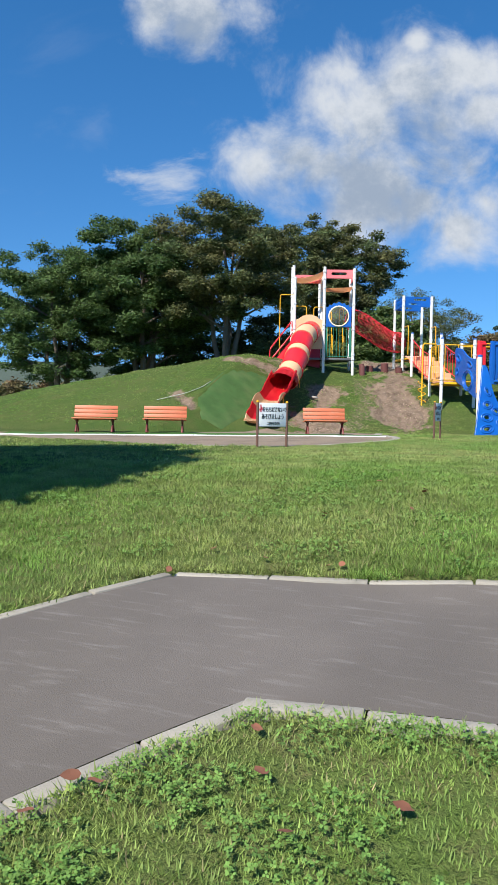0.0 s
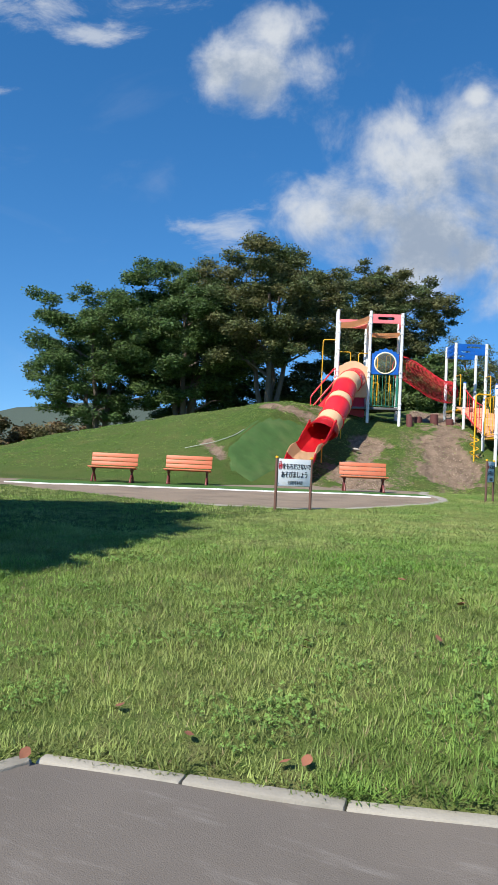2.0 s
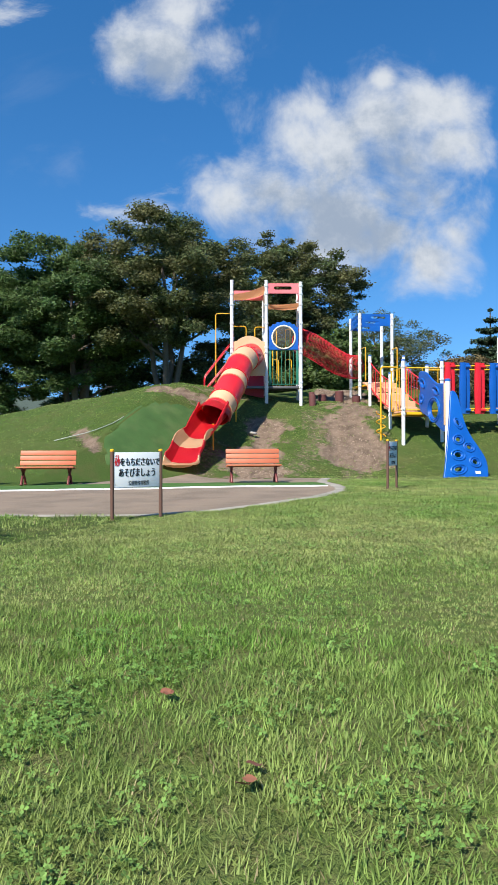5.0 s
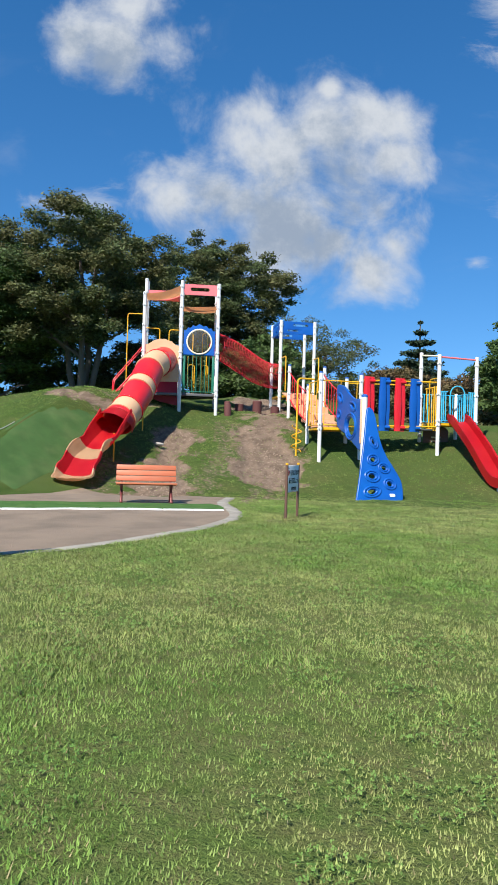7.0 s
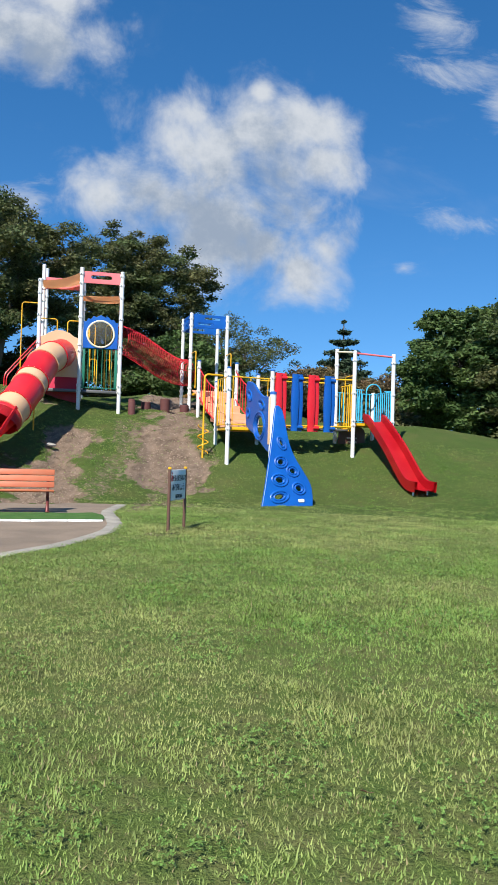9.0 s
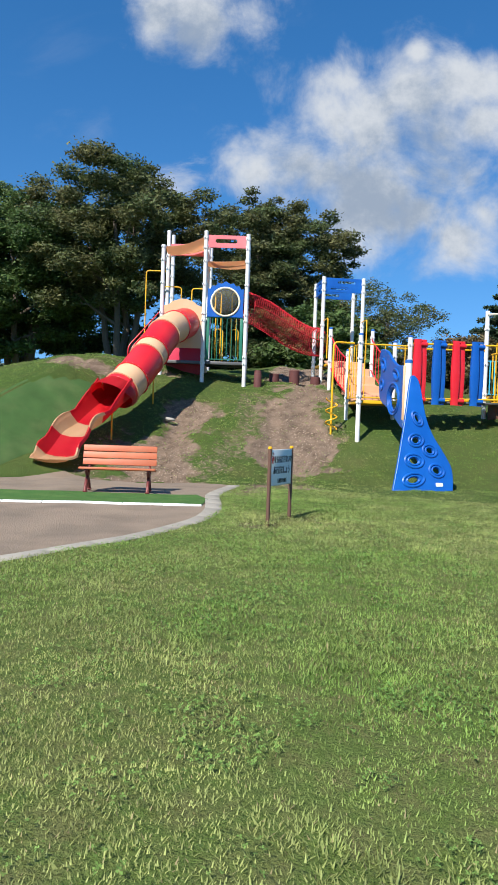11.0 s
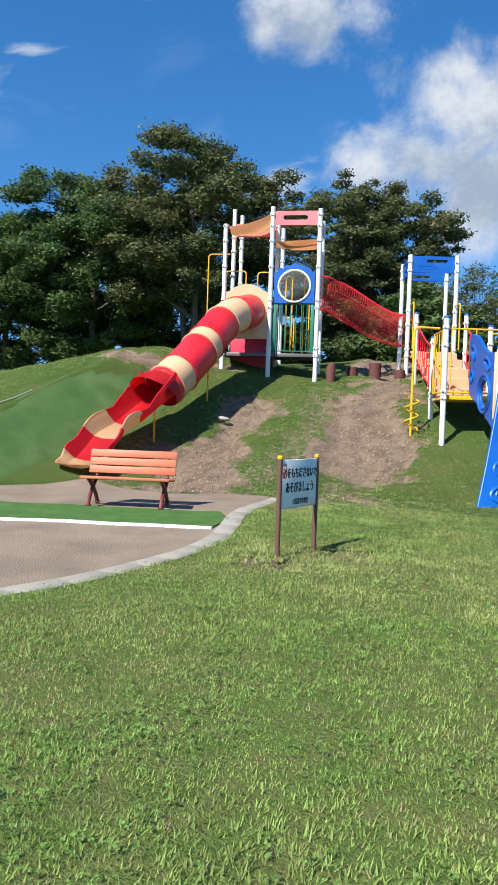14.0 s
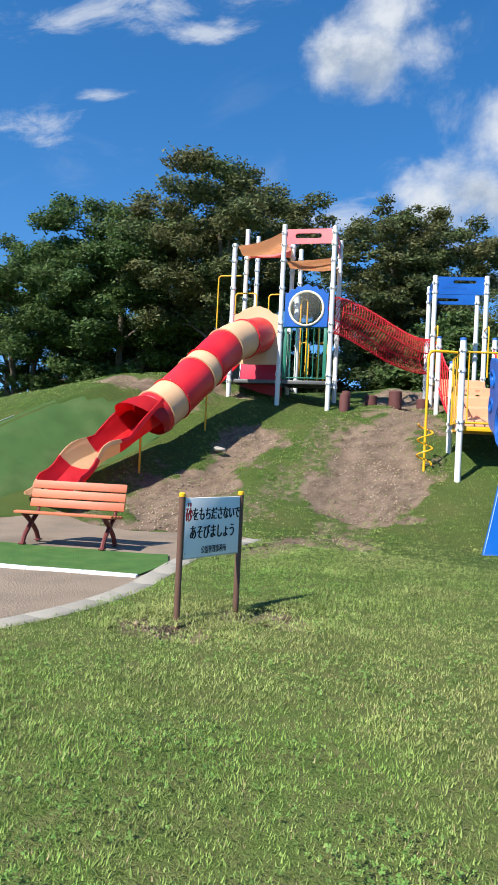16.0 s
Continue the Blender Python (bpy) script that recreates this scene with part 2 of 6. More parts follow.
def leaf_material(name, color, second, var=0.55, trans=0.25, straw=0.0, mottle=0.0):
    """Leaves: every island its own shade, a little light through them."""
    m = bpy.data.materials.new(name)
    m.use_nodes = True
    nt = m.node_tree
    b = nt.nodes["Principled BSDF"]
    g = nt.nodes.new("ShaderNodeNewGeometry")
    co = nt.nodes.new("ShaderNodeTexCoord").outputs["Object"]
    n = nt.nodes.new("ShaderNodeTexNoise")
    n.inputs["Scale"].default_value, n.inputs["Detail"].default_value = 0.5, 5
    nt.links.new(co, n.inputs["Vector"])
    r = nt.nodes.new("ShaderNodeMapRange")
    r.inputs["From Min"].default_value, r.inputs["From Max"].default_value = 0.38, 0.62
    nt.links.new(n.outputs["Fac"], r.inputs["Value"])
    mix = nt.nodes.new("ShaderNodeMix")
    mix.data_type = "RGBA"
    mix.inputs["A"].default_value, mix.inputs["B"].default_value = (*color, 1), (*second, 1)
    nt.links.new(r.outputs[0], mix.inputs["Factor"])
    k = nt.nodes.new("ShaderNodeMapRange")
    k.inputs["To Min"].default_value, k.inputs["To Max"].default_value = 1 - var, 1 + var
    nt.links.new(g.outputs["Random Per Island"], k.inputs["Value"])
    s = nt.nodes.new("ShaderNodeVectorMath")
    s.operation = "SCALE"
    src = mix.outputs["Result"]
    if straw:
        fr = nt.nodes.new("ShaderNodeMath")
        fr.operation = "FRACT"
        ml = nt.nodes.new("ShaderNodeMath")
        ml.operation = "MULTIPLY"
        ml.inputs[1].default_value = 37.0
        nt.links.new(g.outputs["Random Per Island"], ml.inputs[0])
        nt.links.new(ml.outputs[0], fr.inputs[0])
        gt = nt.nodes.new("ShaderNodeMath")
        gt.operation = "GREATER_THAN"
        n2 = nt.nodes.new("ShaderNodeTexNoise")
        n2.inputs["Scale"].default_value, n2.inputs["Detail"].default_value = 1.1, 4
        nt.links.new(co, n2.inputs["Vector"])
        lim = nt.nodes.new("ShaderNodeMapRange")
        lim.inputs["From Min"].default_value, lim.inputs["From Max"].default_value = 0.35, 0.7
        lim.inputs["To Min"].default_value, lim.inputs["To Max"].default_value = 0.97, 1 - 2 * straw
        nt.links.new(n2.outputs["Fac"], lim.inputs["Value"])
        nt.links.new(fr.outputs[0], gt.inputs[0])
        nt.links.new(lim.outputs[0], gt.inputs[1])
        m2 = nt.nodes.new("ShaderNodeMix")
        m2.data_type = "RGBA"
        m2.inputs["B"].default_value = (0.33, 0.28, 0.14, 1)
        nt.links.new(gt.outputs[0], m2.inputs["Factor"])
        nt.links.new(src, m2.inputs["A"])
        src = m2.outputs["Result"]
    nt.links.new(src, s.inputs[0])
    nt.links.new(k.outputs[0], s.inputs["Scale"])
    if mottle:
        n3 = nt.nodes.new("ShaderNodeTexNoise")
        n3.inputs["Scale"].default_value, n3.inputs["Detail"].default_value = 2.6, 5
        nt.links.new(co, n3.inputs["Vector"])
        k3 = nt.nodes.new("ShaderNodeMapRange")
        k3.inputs["From Min"].default_value, k3.inputs["From Max"].default_value = 0.34, 0.66
        k3.inputs["To Min"].default_value, k3.inputs["To Max"].default_value = 1 - mottle, 1 + mottle
        nt.links.new(n3.outputs["Fac"], k3.inputs["Value"])
        both = nt.nodes.new("ShaderNodeMath")
        both.operation = "MULTIPLY"
        nt.links.new(k.outputs[0], both.inputs[0])
        nt.links.new(k3.outputs[0], both.inputs[1])
        nt.links.new(both.outputs[0], s.inputs["Scale"])
    nt.links.new(s.outputs[0], b.inputs["Base Color"])
    b.inputs["Roughness"].default_value = 0.6
    b.inputs["Specular IOR Level"].default_value = 0.25
    if trans:
        t = nt.nodes.new("ShaderNodeBsdfTranslucent")
        nt.links.new(s.outputs[0], t.inputs["Color"])
        ms = nt.nodes.new("ShaderNodeMixShader")
        ms.inputs[0].default_value = trans
        nt.links.new(b.outputs[0], ms.inputs[1])
        nt.links.new(t.outputs[0], ms.inputs[2])
        nt.links.new(ms.outputs[0], nt.nodes["Material Output"].inputs["Surface"])
    return m


LEAF_DARK = leaf_material("dark_leaf", (0.064, 0.118, 0.034), (0.102, 0.152, 0.046), trans=0.34)
LEAF_OLIVE = leaf_material("olive_leaf", (0.128, 0.126, 0.050), (0.082, 0.118, 0.042), trans=0.34)
LEAF_PINE = leaf_material("needle_leaf", (0.035, 0.065, 0.036), (0.05, 0.08, 0.04))
LEAF_HEDGE = leaf_material("hedge_leaf", (0.085, 0.115, 0.04), (0.14, 0.125, 0.05))
LEAF_RUST = leaf_material("rusty_leaf", (0.16, 0.10, 0.05), (0.11, 0.11, 0.045))
BLADE = leaf_material("grass_blade", (0.170, 0.300, 0.054), (0.275, 0.330, 0.098), 0.24, 0.3, 0.035, mottle=0.24)
CANVAS = leaf_material("tan_canvas", (0.80, 0.47, 0.25), (0.76, 0.42, 0.2), 0.05, 0.55)
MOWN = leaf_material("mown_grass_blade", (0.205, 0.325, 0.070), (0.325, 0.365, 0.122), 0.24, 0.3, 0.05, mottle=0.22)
CLOD = leaf_material("soil_clod", (0.22, 0.16, 0.115), (0.33, 0.25, 0.18), 0.45, 0.0)
CLOVER = leaf_material("clover_leaf", (0.15, 0.285, 0.062), (0.19, 0.32, 0.075), 0.3, 0.3)


# ---- mesh helpers ----
def part(name, bm, mat, parent=None, label="", smooth=True):
    me = bpy.data.meshes.new(name)
    bm.to_mesh(me)
    bm.free()
    me.materials.append(mat)
    if smooth:
        me.shade_smooth()
        me.set_sharp_from_angle(angle=radians(35))
    ob = new(name, me)
    if parent is not None:
        ob.parent = parent
    if label:
        ob["label"] = label
    return ob


def thing(name, label, category, m=None, group="", kind=""):
    ob = new(name)
    ob.empty_display_size = 0.1
    if m is not None:
        ob.matrix_world = m
    return tagged(ob, label, category, group, kind)


def box(bm, size, m=None, bevel=0.0):
    r = bmesh.ops.create_cube(bm, size=1.0, matrix=(m or Matrix()) @ Matrix.Diagonal((*size, 1)))
    if bevel:
        es = list({e for v in r["verts"] for e in v.link_edges})
        bmesh.ops.bevel(bm, geom=es, offset=bevel, segments=2, affect="EDGES", profile=0.5)
    return bm


def boxed(size, m=None, bevel=0.004):
    return box(bmesh.new(), size, m, bevel)


def pipe(bm, pts, r, seg=10, cap=True, closed=False):
    """A round bar swept along points; r may be one radius or one for each point."""
    pts = [Vector(p) for p in pts]
    n = len(pts)
    rr = r if isinstance(r, (list, tuple)) else [r] * n
    rings, up = [], None
    for i, p in enumerate(pts):
        if closed:
            d = pts[(i + 1) % n] - pts[i - 1]
        else:
            d = pts[min(i + 1, n - 1)] - pts[max(i - 1, 0)]
        d.normalize()
        if up is None:
            up = d.orthogonal().normalized()
        up = (up - d * up.dot(d))
        if up.length < 1e-6:
            up = d.orthogonal()
        up.normalize()
        side = d.cross(up)
        rings.append([bm.verts.new(p + (up * math.cos(a) + side * math.sin(a)) * rr[i]) for a in (2 * math.pi * k / seg for k in range(seg))])
    for i in range(n if closed else n - 1):
        a, b = rings[i], rings[(i + 1) % n]
        for k in range(seg):
            bm.faces.new((a[k], a[(k + 1) % seg], b[(k + 1) % seg], b[k]))
    if cap and not closed:
        bm.faces.new(list(reversed(rings[0])))
        bm.faces.new(rings[-1])
    bmesh.ops.recalc_face_normals(bm, faces=bm.faces[:])
    return bm


def piped(pts, r, seg=10, closed=False):
    return pipe(bmesh.new(), pts, r, seg, True, closed)


def rounded(pts, radius, steps=5):
    """A polyline with its corners rounded."""
    pts = [Vector(p) for p in pts]
    out = [pts[0]]
    for a, b, c in zip(pts, pts[1:], pts[2:]):
        r = min(radius, (a - b).length / 2, (c - b).length / 2)
        p, q = b + (a - b).normalized() * r, b + (c - b).normalized() * r
        for k in range(steps + 1):
            t = k / steps
            out.append(p.lerp(b, t).lerp(b.lerp(q, t), t))
    out.append(pts[-1])
    return out


def smooth_line(pts, n):
    """n points along a soft curve through pts."""
    pts = [Vector(p) for p in pts]
    out = []
    m = len(pts) - 1
    for i in range(n):
        s = i / (n - 1) * m
        k = min(int(s), m - 1)
        t = s - k
        p0, p1, p2, p3 = pts[max(k - 1, 0)], pts[k], pts[k + 1], pts[min(k + 2, m)]
        out.append(0.5 * ((2 * p1) + (p2 - p0) * t + (2 * p0 - 5 * p1 + 4 * p2 - p3) * t * t + (3 * p1 - p0 - 3 * p2 + p3) * t ** 3))
    return out


def cut_panel(name, loops, thick, mat, parent=None, m=None, label="", bevel=0.006):
    """A flat board in its own xz plane from an outline and holes, with rounded edges."""
    cu = bpy.data.curves.new(name, "CURVE")
    cu.dimensions, cu.fill_mode, cu.extrude, cu.bevel_depth, cu.bevel_resolution = "2D", "BOTH", max(thick / 2 - bevel, 0.001), bevel, 1
    for loop in loops:
        s = cu.splines.new("POLY")
        s.points.add(len(loop) - 1)
        for pt, (x, y) in zip(s.points, loop):
            pt.co = (x, y, 0, 1)
        s.use_cyclic_u = True
    tmp = bpy.data.objects.new(name, cu)
    me = bpy.data.meshes.new_from_object(tmp)
    bpy.data.objects.remove(tmp)
    me.transform((m or Matrix()) @ Matrix.Rotation(radians(90), 4, "X"))
    me.materials.clear()
    me.materials.append(mat)
    ob = new(name, me)
    if parent is not None:
        ob.parent = parent
    if label:
        ob["label"] = label
    return ob


def ellipse(cx, cy, rx, ry, n=28, tilt=0.0):
    c, s = math.cos(tilt), math.sin(tilt)
    return [(cx + rx * math.cos(a) * c - ry * math.sin(a) * s, cy + rx * math.cos(a) * s + ry * math.sin(a) * c) for a in (2 * math.pi * k / n for k in range(n))]


def slot(cx, cy, w, h, n=6):
    r = h / 2
    out = []
    for side, x in ((1, cx + w / 2 - r), (-1, cx - w / 2 + r)):
        for k in range(n + 1):
            a = -math.pi / 2 + math.pi * k / n if side > 0 else math.pi / 2 + math.pi * k / n
            out.append((x + r * math.cos(a), cy + r * math.sin(a)))
    return out


def mesh_from(name, verts, faces, mat, parent=None, smooth=False):
    me = bpy.data.meshes.new(name)
    me.from_pydata(verts, [], faces)
    me.materials.append(mat)
    if smooth:
        me.shade_smooth()
    ob = new(name, me)
    if parent is not None:
        ob.parent = parent
    return ob


def frame_at(p, d, z=0.0):
    """The pose with its origin at p (x, y), x along d and z up."""
    return Matrix.Translation((p[0], p[1], z)) @ Matrix.Rotation(math.atan2(d[1], d[0]), 4, "Z")


# ---- the lie of the land ----
def lerp_table(x, xs, ys):
    return np.interp(x, xs, ys)


def bumps(x, y):
    return 0.02 * np.sin(x * 1.7 + 0.6 * np.sin(y * 1.1)) * np.cos(y * 1.3) + 0.012 * np.sin(x * 4.1 + y * 3.3)


def land(x, y):
    """Height of the ground: a lawn that rises gently from the footpath, then the play mound."""
    x, y = np.asarray(x, float), np.asarray(y, float)
    yy = y + 0.12 * (x + 1.5)
    base = lerp_table(yy, (-30, 0, 2.8, 4.7, 5.8, 7.6, 9, 15, 19.5, 24), (-0.6, 0.10, 0.30, 0.40, 0.60, 0.77, 0.84, 0.92, 1.0, 1.02))
    toe = lerp_table(x, (-40, -25, -12.2, -10.8, -9, -7, -5, -1.5, 1, 6, 14), (17, 19, 19.9, 22.6, 23.8, 24.7, 26.3, 27.2, 27.4, 27, 26))
    crest = lerp_table(x, (-60, -32, -27, -23, -18, -13, -9, -5, -1, 1, 5, 10, 20), (0.1, 0.2, 0.55, 1.9, 2.65, 3.3, 2.75, 2.65, 2.35, 2.45, 1.85, 1.3, 0.7))
    run = lerp_table(x, (-30, -13, -9, -5, 5), (13, 10.5, 10, 9.2, 9.5))
    s = np.clip((y - toe) / run, 0, 1)
    rise = 0.55 * s * s * (3 - 2 * s) + 0.45 * np.sin(s * math.pi / 2)
    back = np.clip((y - toe - run - 6) / 14, 0, 1)
    amp = np.clip((y - 20) / 8, 0.35, 1)
    k = np.clip((y - 33.2) / 4.5, 0, 1)
    knoll = 0.75 * k * k * (3 - 2 * k) * np.clip((x + 12.5) / 3, 0, 1) * np.clip((-2.5 - x) / 3, 0, 1)
    return base + crest * rise + knoll * (1 - back) - crest * 0.75 * back * back * (3 - 2 * back) + bumps(x, y) * amp


def ground_z(x, y):
    return float(land(x, y))


def on(x, y, up=0.0):
    return Vector((x, y, ground_z(x, y) + up))


# footpath outline: near kerb line and far kerb line
KERB_NEAR = [(-3.4, -3.0), (-1.67, 1.86), (-1.22, 2.84), (-0.2, 3.0), (3.0, 3.35), (14.0, 4.6)]
KERB_FAR = [(-5.3, -2.6), (-2.98, 3.3), (-2.5, 4.5), (-0.5, 4.9), (3.0, 5.2), (14.0, 6.4)]
SAND_EDGE = [(-22.0, 16.5), (-14.1, 15.2), (-10.4, 14.3), (-7.5, 13.5), (-5.6, 14.1), (-4.6, 15.6), (-4.02, 17.7), (-3.92, 19.2), (-4.25, 20.6), (-5.2, 22.6), (-5.6, 24.4)]
LINE_A, LINE_B = Vector((-14.6, 16.0)), Vector((-4.72, 20.9))
ALONG = (LINE_B - LINE_A).normalized()
ACROSS = Vector((-ALONG.y, ALONG.x))


def inside(poly, x, y):
    """Which of the points lie within the polygon (numpy arrays)."""
    hit = np.zeros(np.shape(x), bool)
    j = len(poly) - 1
    for i in range(len(poly)):
        (xi, yi), (xj, yj) = poly[i], poly[j]
        c = ((yi > y) != (yj > y)) & (x < (xj - xi) * (y - yi) / (yj - yi + 1e-12) + xi)
        hit ^= c
        j = i
    return hit


PATH_POLY = KERB_NEAR + KERB_FAR[::-1]
SAND_POLY = SAND_EDGE + [(-6.2, 24.6), (-7.6, 23.6), (-9.6, 23.9), (-10.6, 22.2), tuple(LINE_B + ACROSS * 1.9 - ALONG * 6), tuple(LINE_A + ACROSS * 1.9), (-22, 17.0)]


def value_noise(x, y, s, seed=0):
    """Cheap smooth noise in 0..1 for numpy arrays."""
    rng = np.random.RandomState(seed + 11)
    t = rng.rand(64, 64)
    u, v = x * s, y * s
    i, j = np.floor(u).astype(int), np.floor(v).astype(int)
    f, g = u - i, v - j
    f, g = f * f * (3 - 2 * f), g * g * (3 - 2 * g)
    a, b = t[i % 64, j % 64], t[(i + 1) % 64, j % 64]
    c, d = t[i % 64, (j + 1) % 64], t[(i + 1) % 64, (j + 1) % 64]
    return (a * (1 - f) + b * f) * (1 - g) + (c * (1 - f) + d * f) * g


# bare earth on the mound: worn runs as (x0, y0, x1, y1, half-width)
EARTH = [(-8.7, 37.5, -8.0, 34.5, 1.35), (-7.6, 34.5, -6.8, 31.5, 1.1), (-6.8, 31.5, -6.0, 29.1, 1.15), (-6.0, 29.1, -5.75, 27.9, 1.15), (-8.9, 28.9, -8.6, 26.6, 0.95), (-8.6, 26.6, -8.1, 24.6, 1.1),
         (-13.0, 28.0, -11.2, 28.7, 0.85), (-13.3, 23.7, -12.3, 23.0, 0.5), (-5.2, 26.2, -4.4, 25.3, 0.35), (-11.7, 29.9, -10.6, 30.9, 0.6),
         (-3.3, 19.62, -3.0, 19.72, 0.44), (-3.1, 20.4, -2.75, 20.5, 0.42), (-5.7, 13.6, -5.6, 13.7, 0.2), (-5.0, 22.9, -5.4, 25.2, 0.5), (-6.2, 24.6, -7.6, 24.5, 0.55)]


THIN = [(-7.9, 30.6, -7.2, 28.6, 0.8), (-7.2, 28.6, -6.9, 25.6, 0.9), (-9.6, 25.8, -9.2, 24.2, 0.7), (-14.5, 29.4, -11.0, 29.6, 0.7), (-5.6, 26.8, -4.6, 25.2, 0.8)]


def earth(x, y):
    """How bare the ground is, 0 to 1."""
    best = np.zeros(np.shape(x))
    wob = 0.6 * (value_noise(x, y, 1.1, 1) - 0.5) + 0.5 * (value_noise(x, y, 3.3, 2) - 0.5) + 0.25 * (value_noise(x, y, 9, 3) - 0.5)
    for x0, y0, x1, y1, w in EARTH:
        dx, dy = x1 - x0, y1 - y0
        t = np.clip(((x - x0) * dx + (y - y0) * dy) / (dx * dx + dy * dy), 0, 1)
        d = np.hypot(x - x0 - t * dx, y - y0 - t * dy)
        best = np.maximum(best, np.clip((w * (1 + wob * 1.3) - d) / 0.55, 0, 1))
    # thin, half-worn turf between the runs
    for x0, y0, x1, y1, w in THIN:
        dx, dy = x1 - x0, y1 - y0
        t = np.clip(((x - x0) * dx + (y - y0) * dy) / (dx * dx + dy * dy), 0, 1)
        d = np.hypot(x - x0 - t * dx, y - y0 - t * dy)
        best = np.maximum(best, 0.42 * np.clip((w * (1 + wob) - d) / 0.5, 0, 1))
    return best


def kerb_gap(x, y):
    """Distance to the nearer kerb line."""
    best = np.full(np.shape(x), 99.0)
    for line in (KERB_NEAR, KERB_FAR):
        for (ax, ay), (bx, by) in zip(line, line[1:]):
            dx, dy = bx - ax, by - ay
            t = np.clip(((x - ax) * dx + (y - ay) * dy) / (dx * dx + dy * dy), 0, 1)
            best = np.minimum(best, np.hypot(x - ax - t * dx, y - ay - t * dy))
    return best


def lawn_material():
    """Lawn: mottled greens with straw, worn to earth where the attribute says."""
    m = bpy.data.materials.new("lawn")
    m.use_nodes = True
    nt = m.node_tree
    b = nt.nodes["Principled BSDF"]
    co = nt.nodes.new("ShaderNodeTexCoord").outputs["Object"]

    down = nt.nodes.new("ShaderNodeMapping")
    down.inputs["Scale"].default_value = (1, 0.3, 1)
    nt.links.new(co, down.inputs[0])

    def tex(s, d, r=0.55, run=False):
        n = nt.nodes.new("ShaderNodeTexNoise")
        n.inputs["Scale"].default_value, n.inputs["Detail"].default_value, n.inputs["Roughness"].default_value = s, d, r
        nt.links.new(down.outputs[0] if run else co, n.inputs["Vector"])
        return n.outputs["Fac"]

    def step(x, a, c):
        n = nt.nodes.new("ShaderNodeMapRange")
        n.inputs["From Min"].default_value, n.inputs["From Max"].default_value = a, c
        nt.links.new(x, n.inputs["Value"])
        return n.outputs[0]

    def mixed(f, a, c):
        n = nt.nodes.new("ShaderNodeMix")
        n.data_type = "RGBA"
        nt.links.new(f, n.inputs["Factor"])
        for k, s in (("A", a), ("B", c)):
            if isinstance(s, tuple):
                n.inputs[k].default_value = (*s, 1)
            else:
                nt.links.new(s, n.inputs[k])
        return n.outputs["Result"]

    fine = tex(45, 4, 0.7)
    green = mixed(step(tex(0.35, 5), 0.4, 0.62), (0.046, 0.096, 0.017), (0.078, 0.104, 0.028))
    green = mixed(step(tex(2.2, 6), 0.45, 0.7), green, (0.036, 0.076, 0.013))
    green = mixed(step(tex(1.1, 7, 0.65), 0.5, 0.72), green, (0.118, 0.112, 0.042))
    green = mixed(step(fine, 0.35, 0.75), green, (0.100, 0.138, 0.038))
    soil = mixed(step(tex(4.5, 8, 0.66, True), 0.42, 0.64), (0.255, 0.185, 0.133), (0.14, 0.10, 0.07))
    soil = mixed(step(tex(22, 6, 0.75, True), 0.55, 0.7), soil, (0.38, 0.30, 0.22))
    att = nt.nodes.new("ShaderNodeAttribute")
    att.attribute_name = "bare"
    under = nt.nodes.new("ShaderNodeAttribute")
    under.attribute_name = "thatch"
    green = mixed(under.outputs["Fac"], green, mixed(step(tex(6, 5), 0.4, 0.65), (0.122, 0.178, 0.044), (0.172, 0.176, 0.066)))
    edge = nt.nodes.new("ShaderNodeMath")
    edge.operation = "MULTIPLY_ADD"
    edge.inputs[1].default_value = 1.5
    nt.links.new(tex(6.5, 8, 0.72), edge.inputs[0])
    nt.links.new(att.outputs["Fac"], edge.inputs[2])
    col = mixed(step(edge.outputs[0], 1.08, 1.38), green, soil)
    nt.links.new(col, b.inputs["Base Color"])
    b.inputs["Roughness"].default_value = 0.95
    b.inputs["Specular IOR Level"].default_value = 0.1
    bn = nt.nodes.new("ShaderNodeBump")
    bn.inputs["Strength"].default_value, bn.inputs["Distance"].default_value = 0.9, 0.05
    nt.links.new(fine, bn.inputs["Height"])
    nt.links.new(bn.outputs[0], b.inputs["Normal"])
    return m


LAWN = lawn_material()


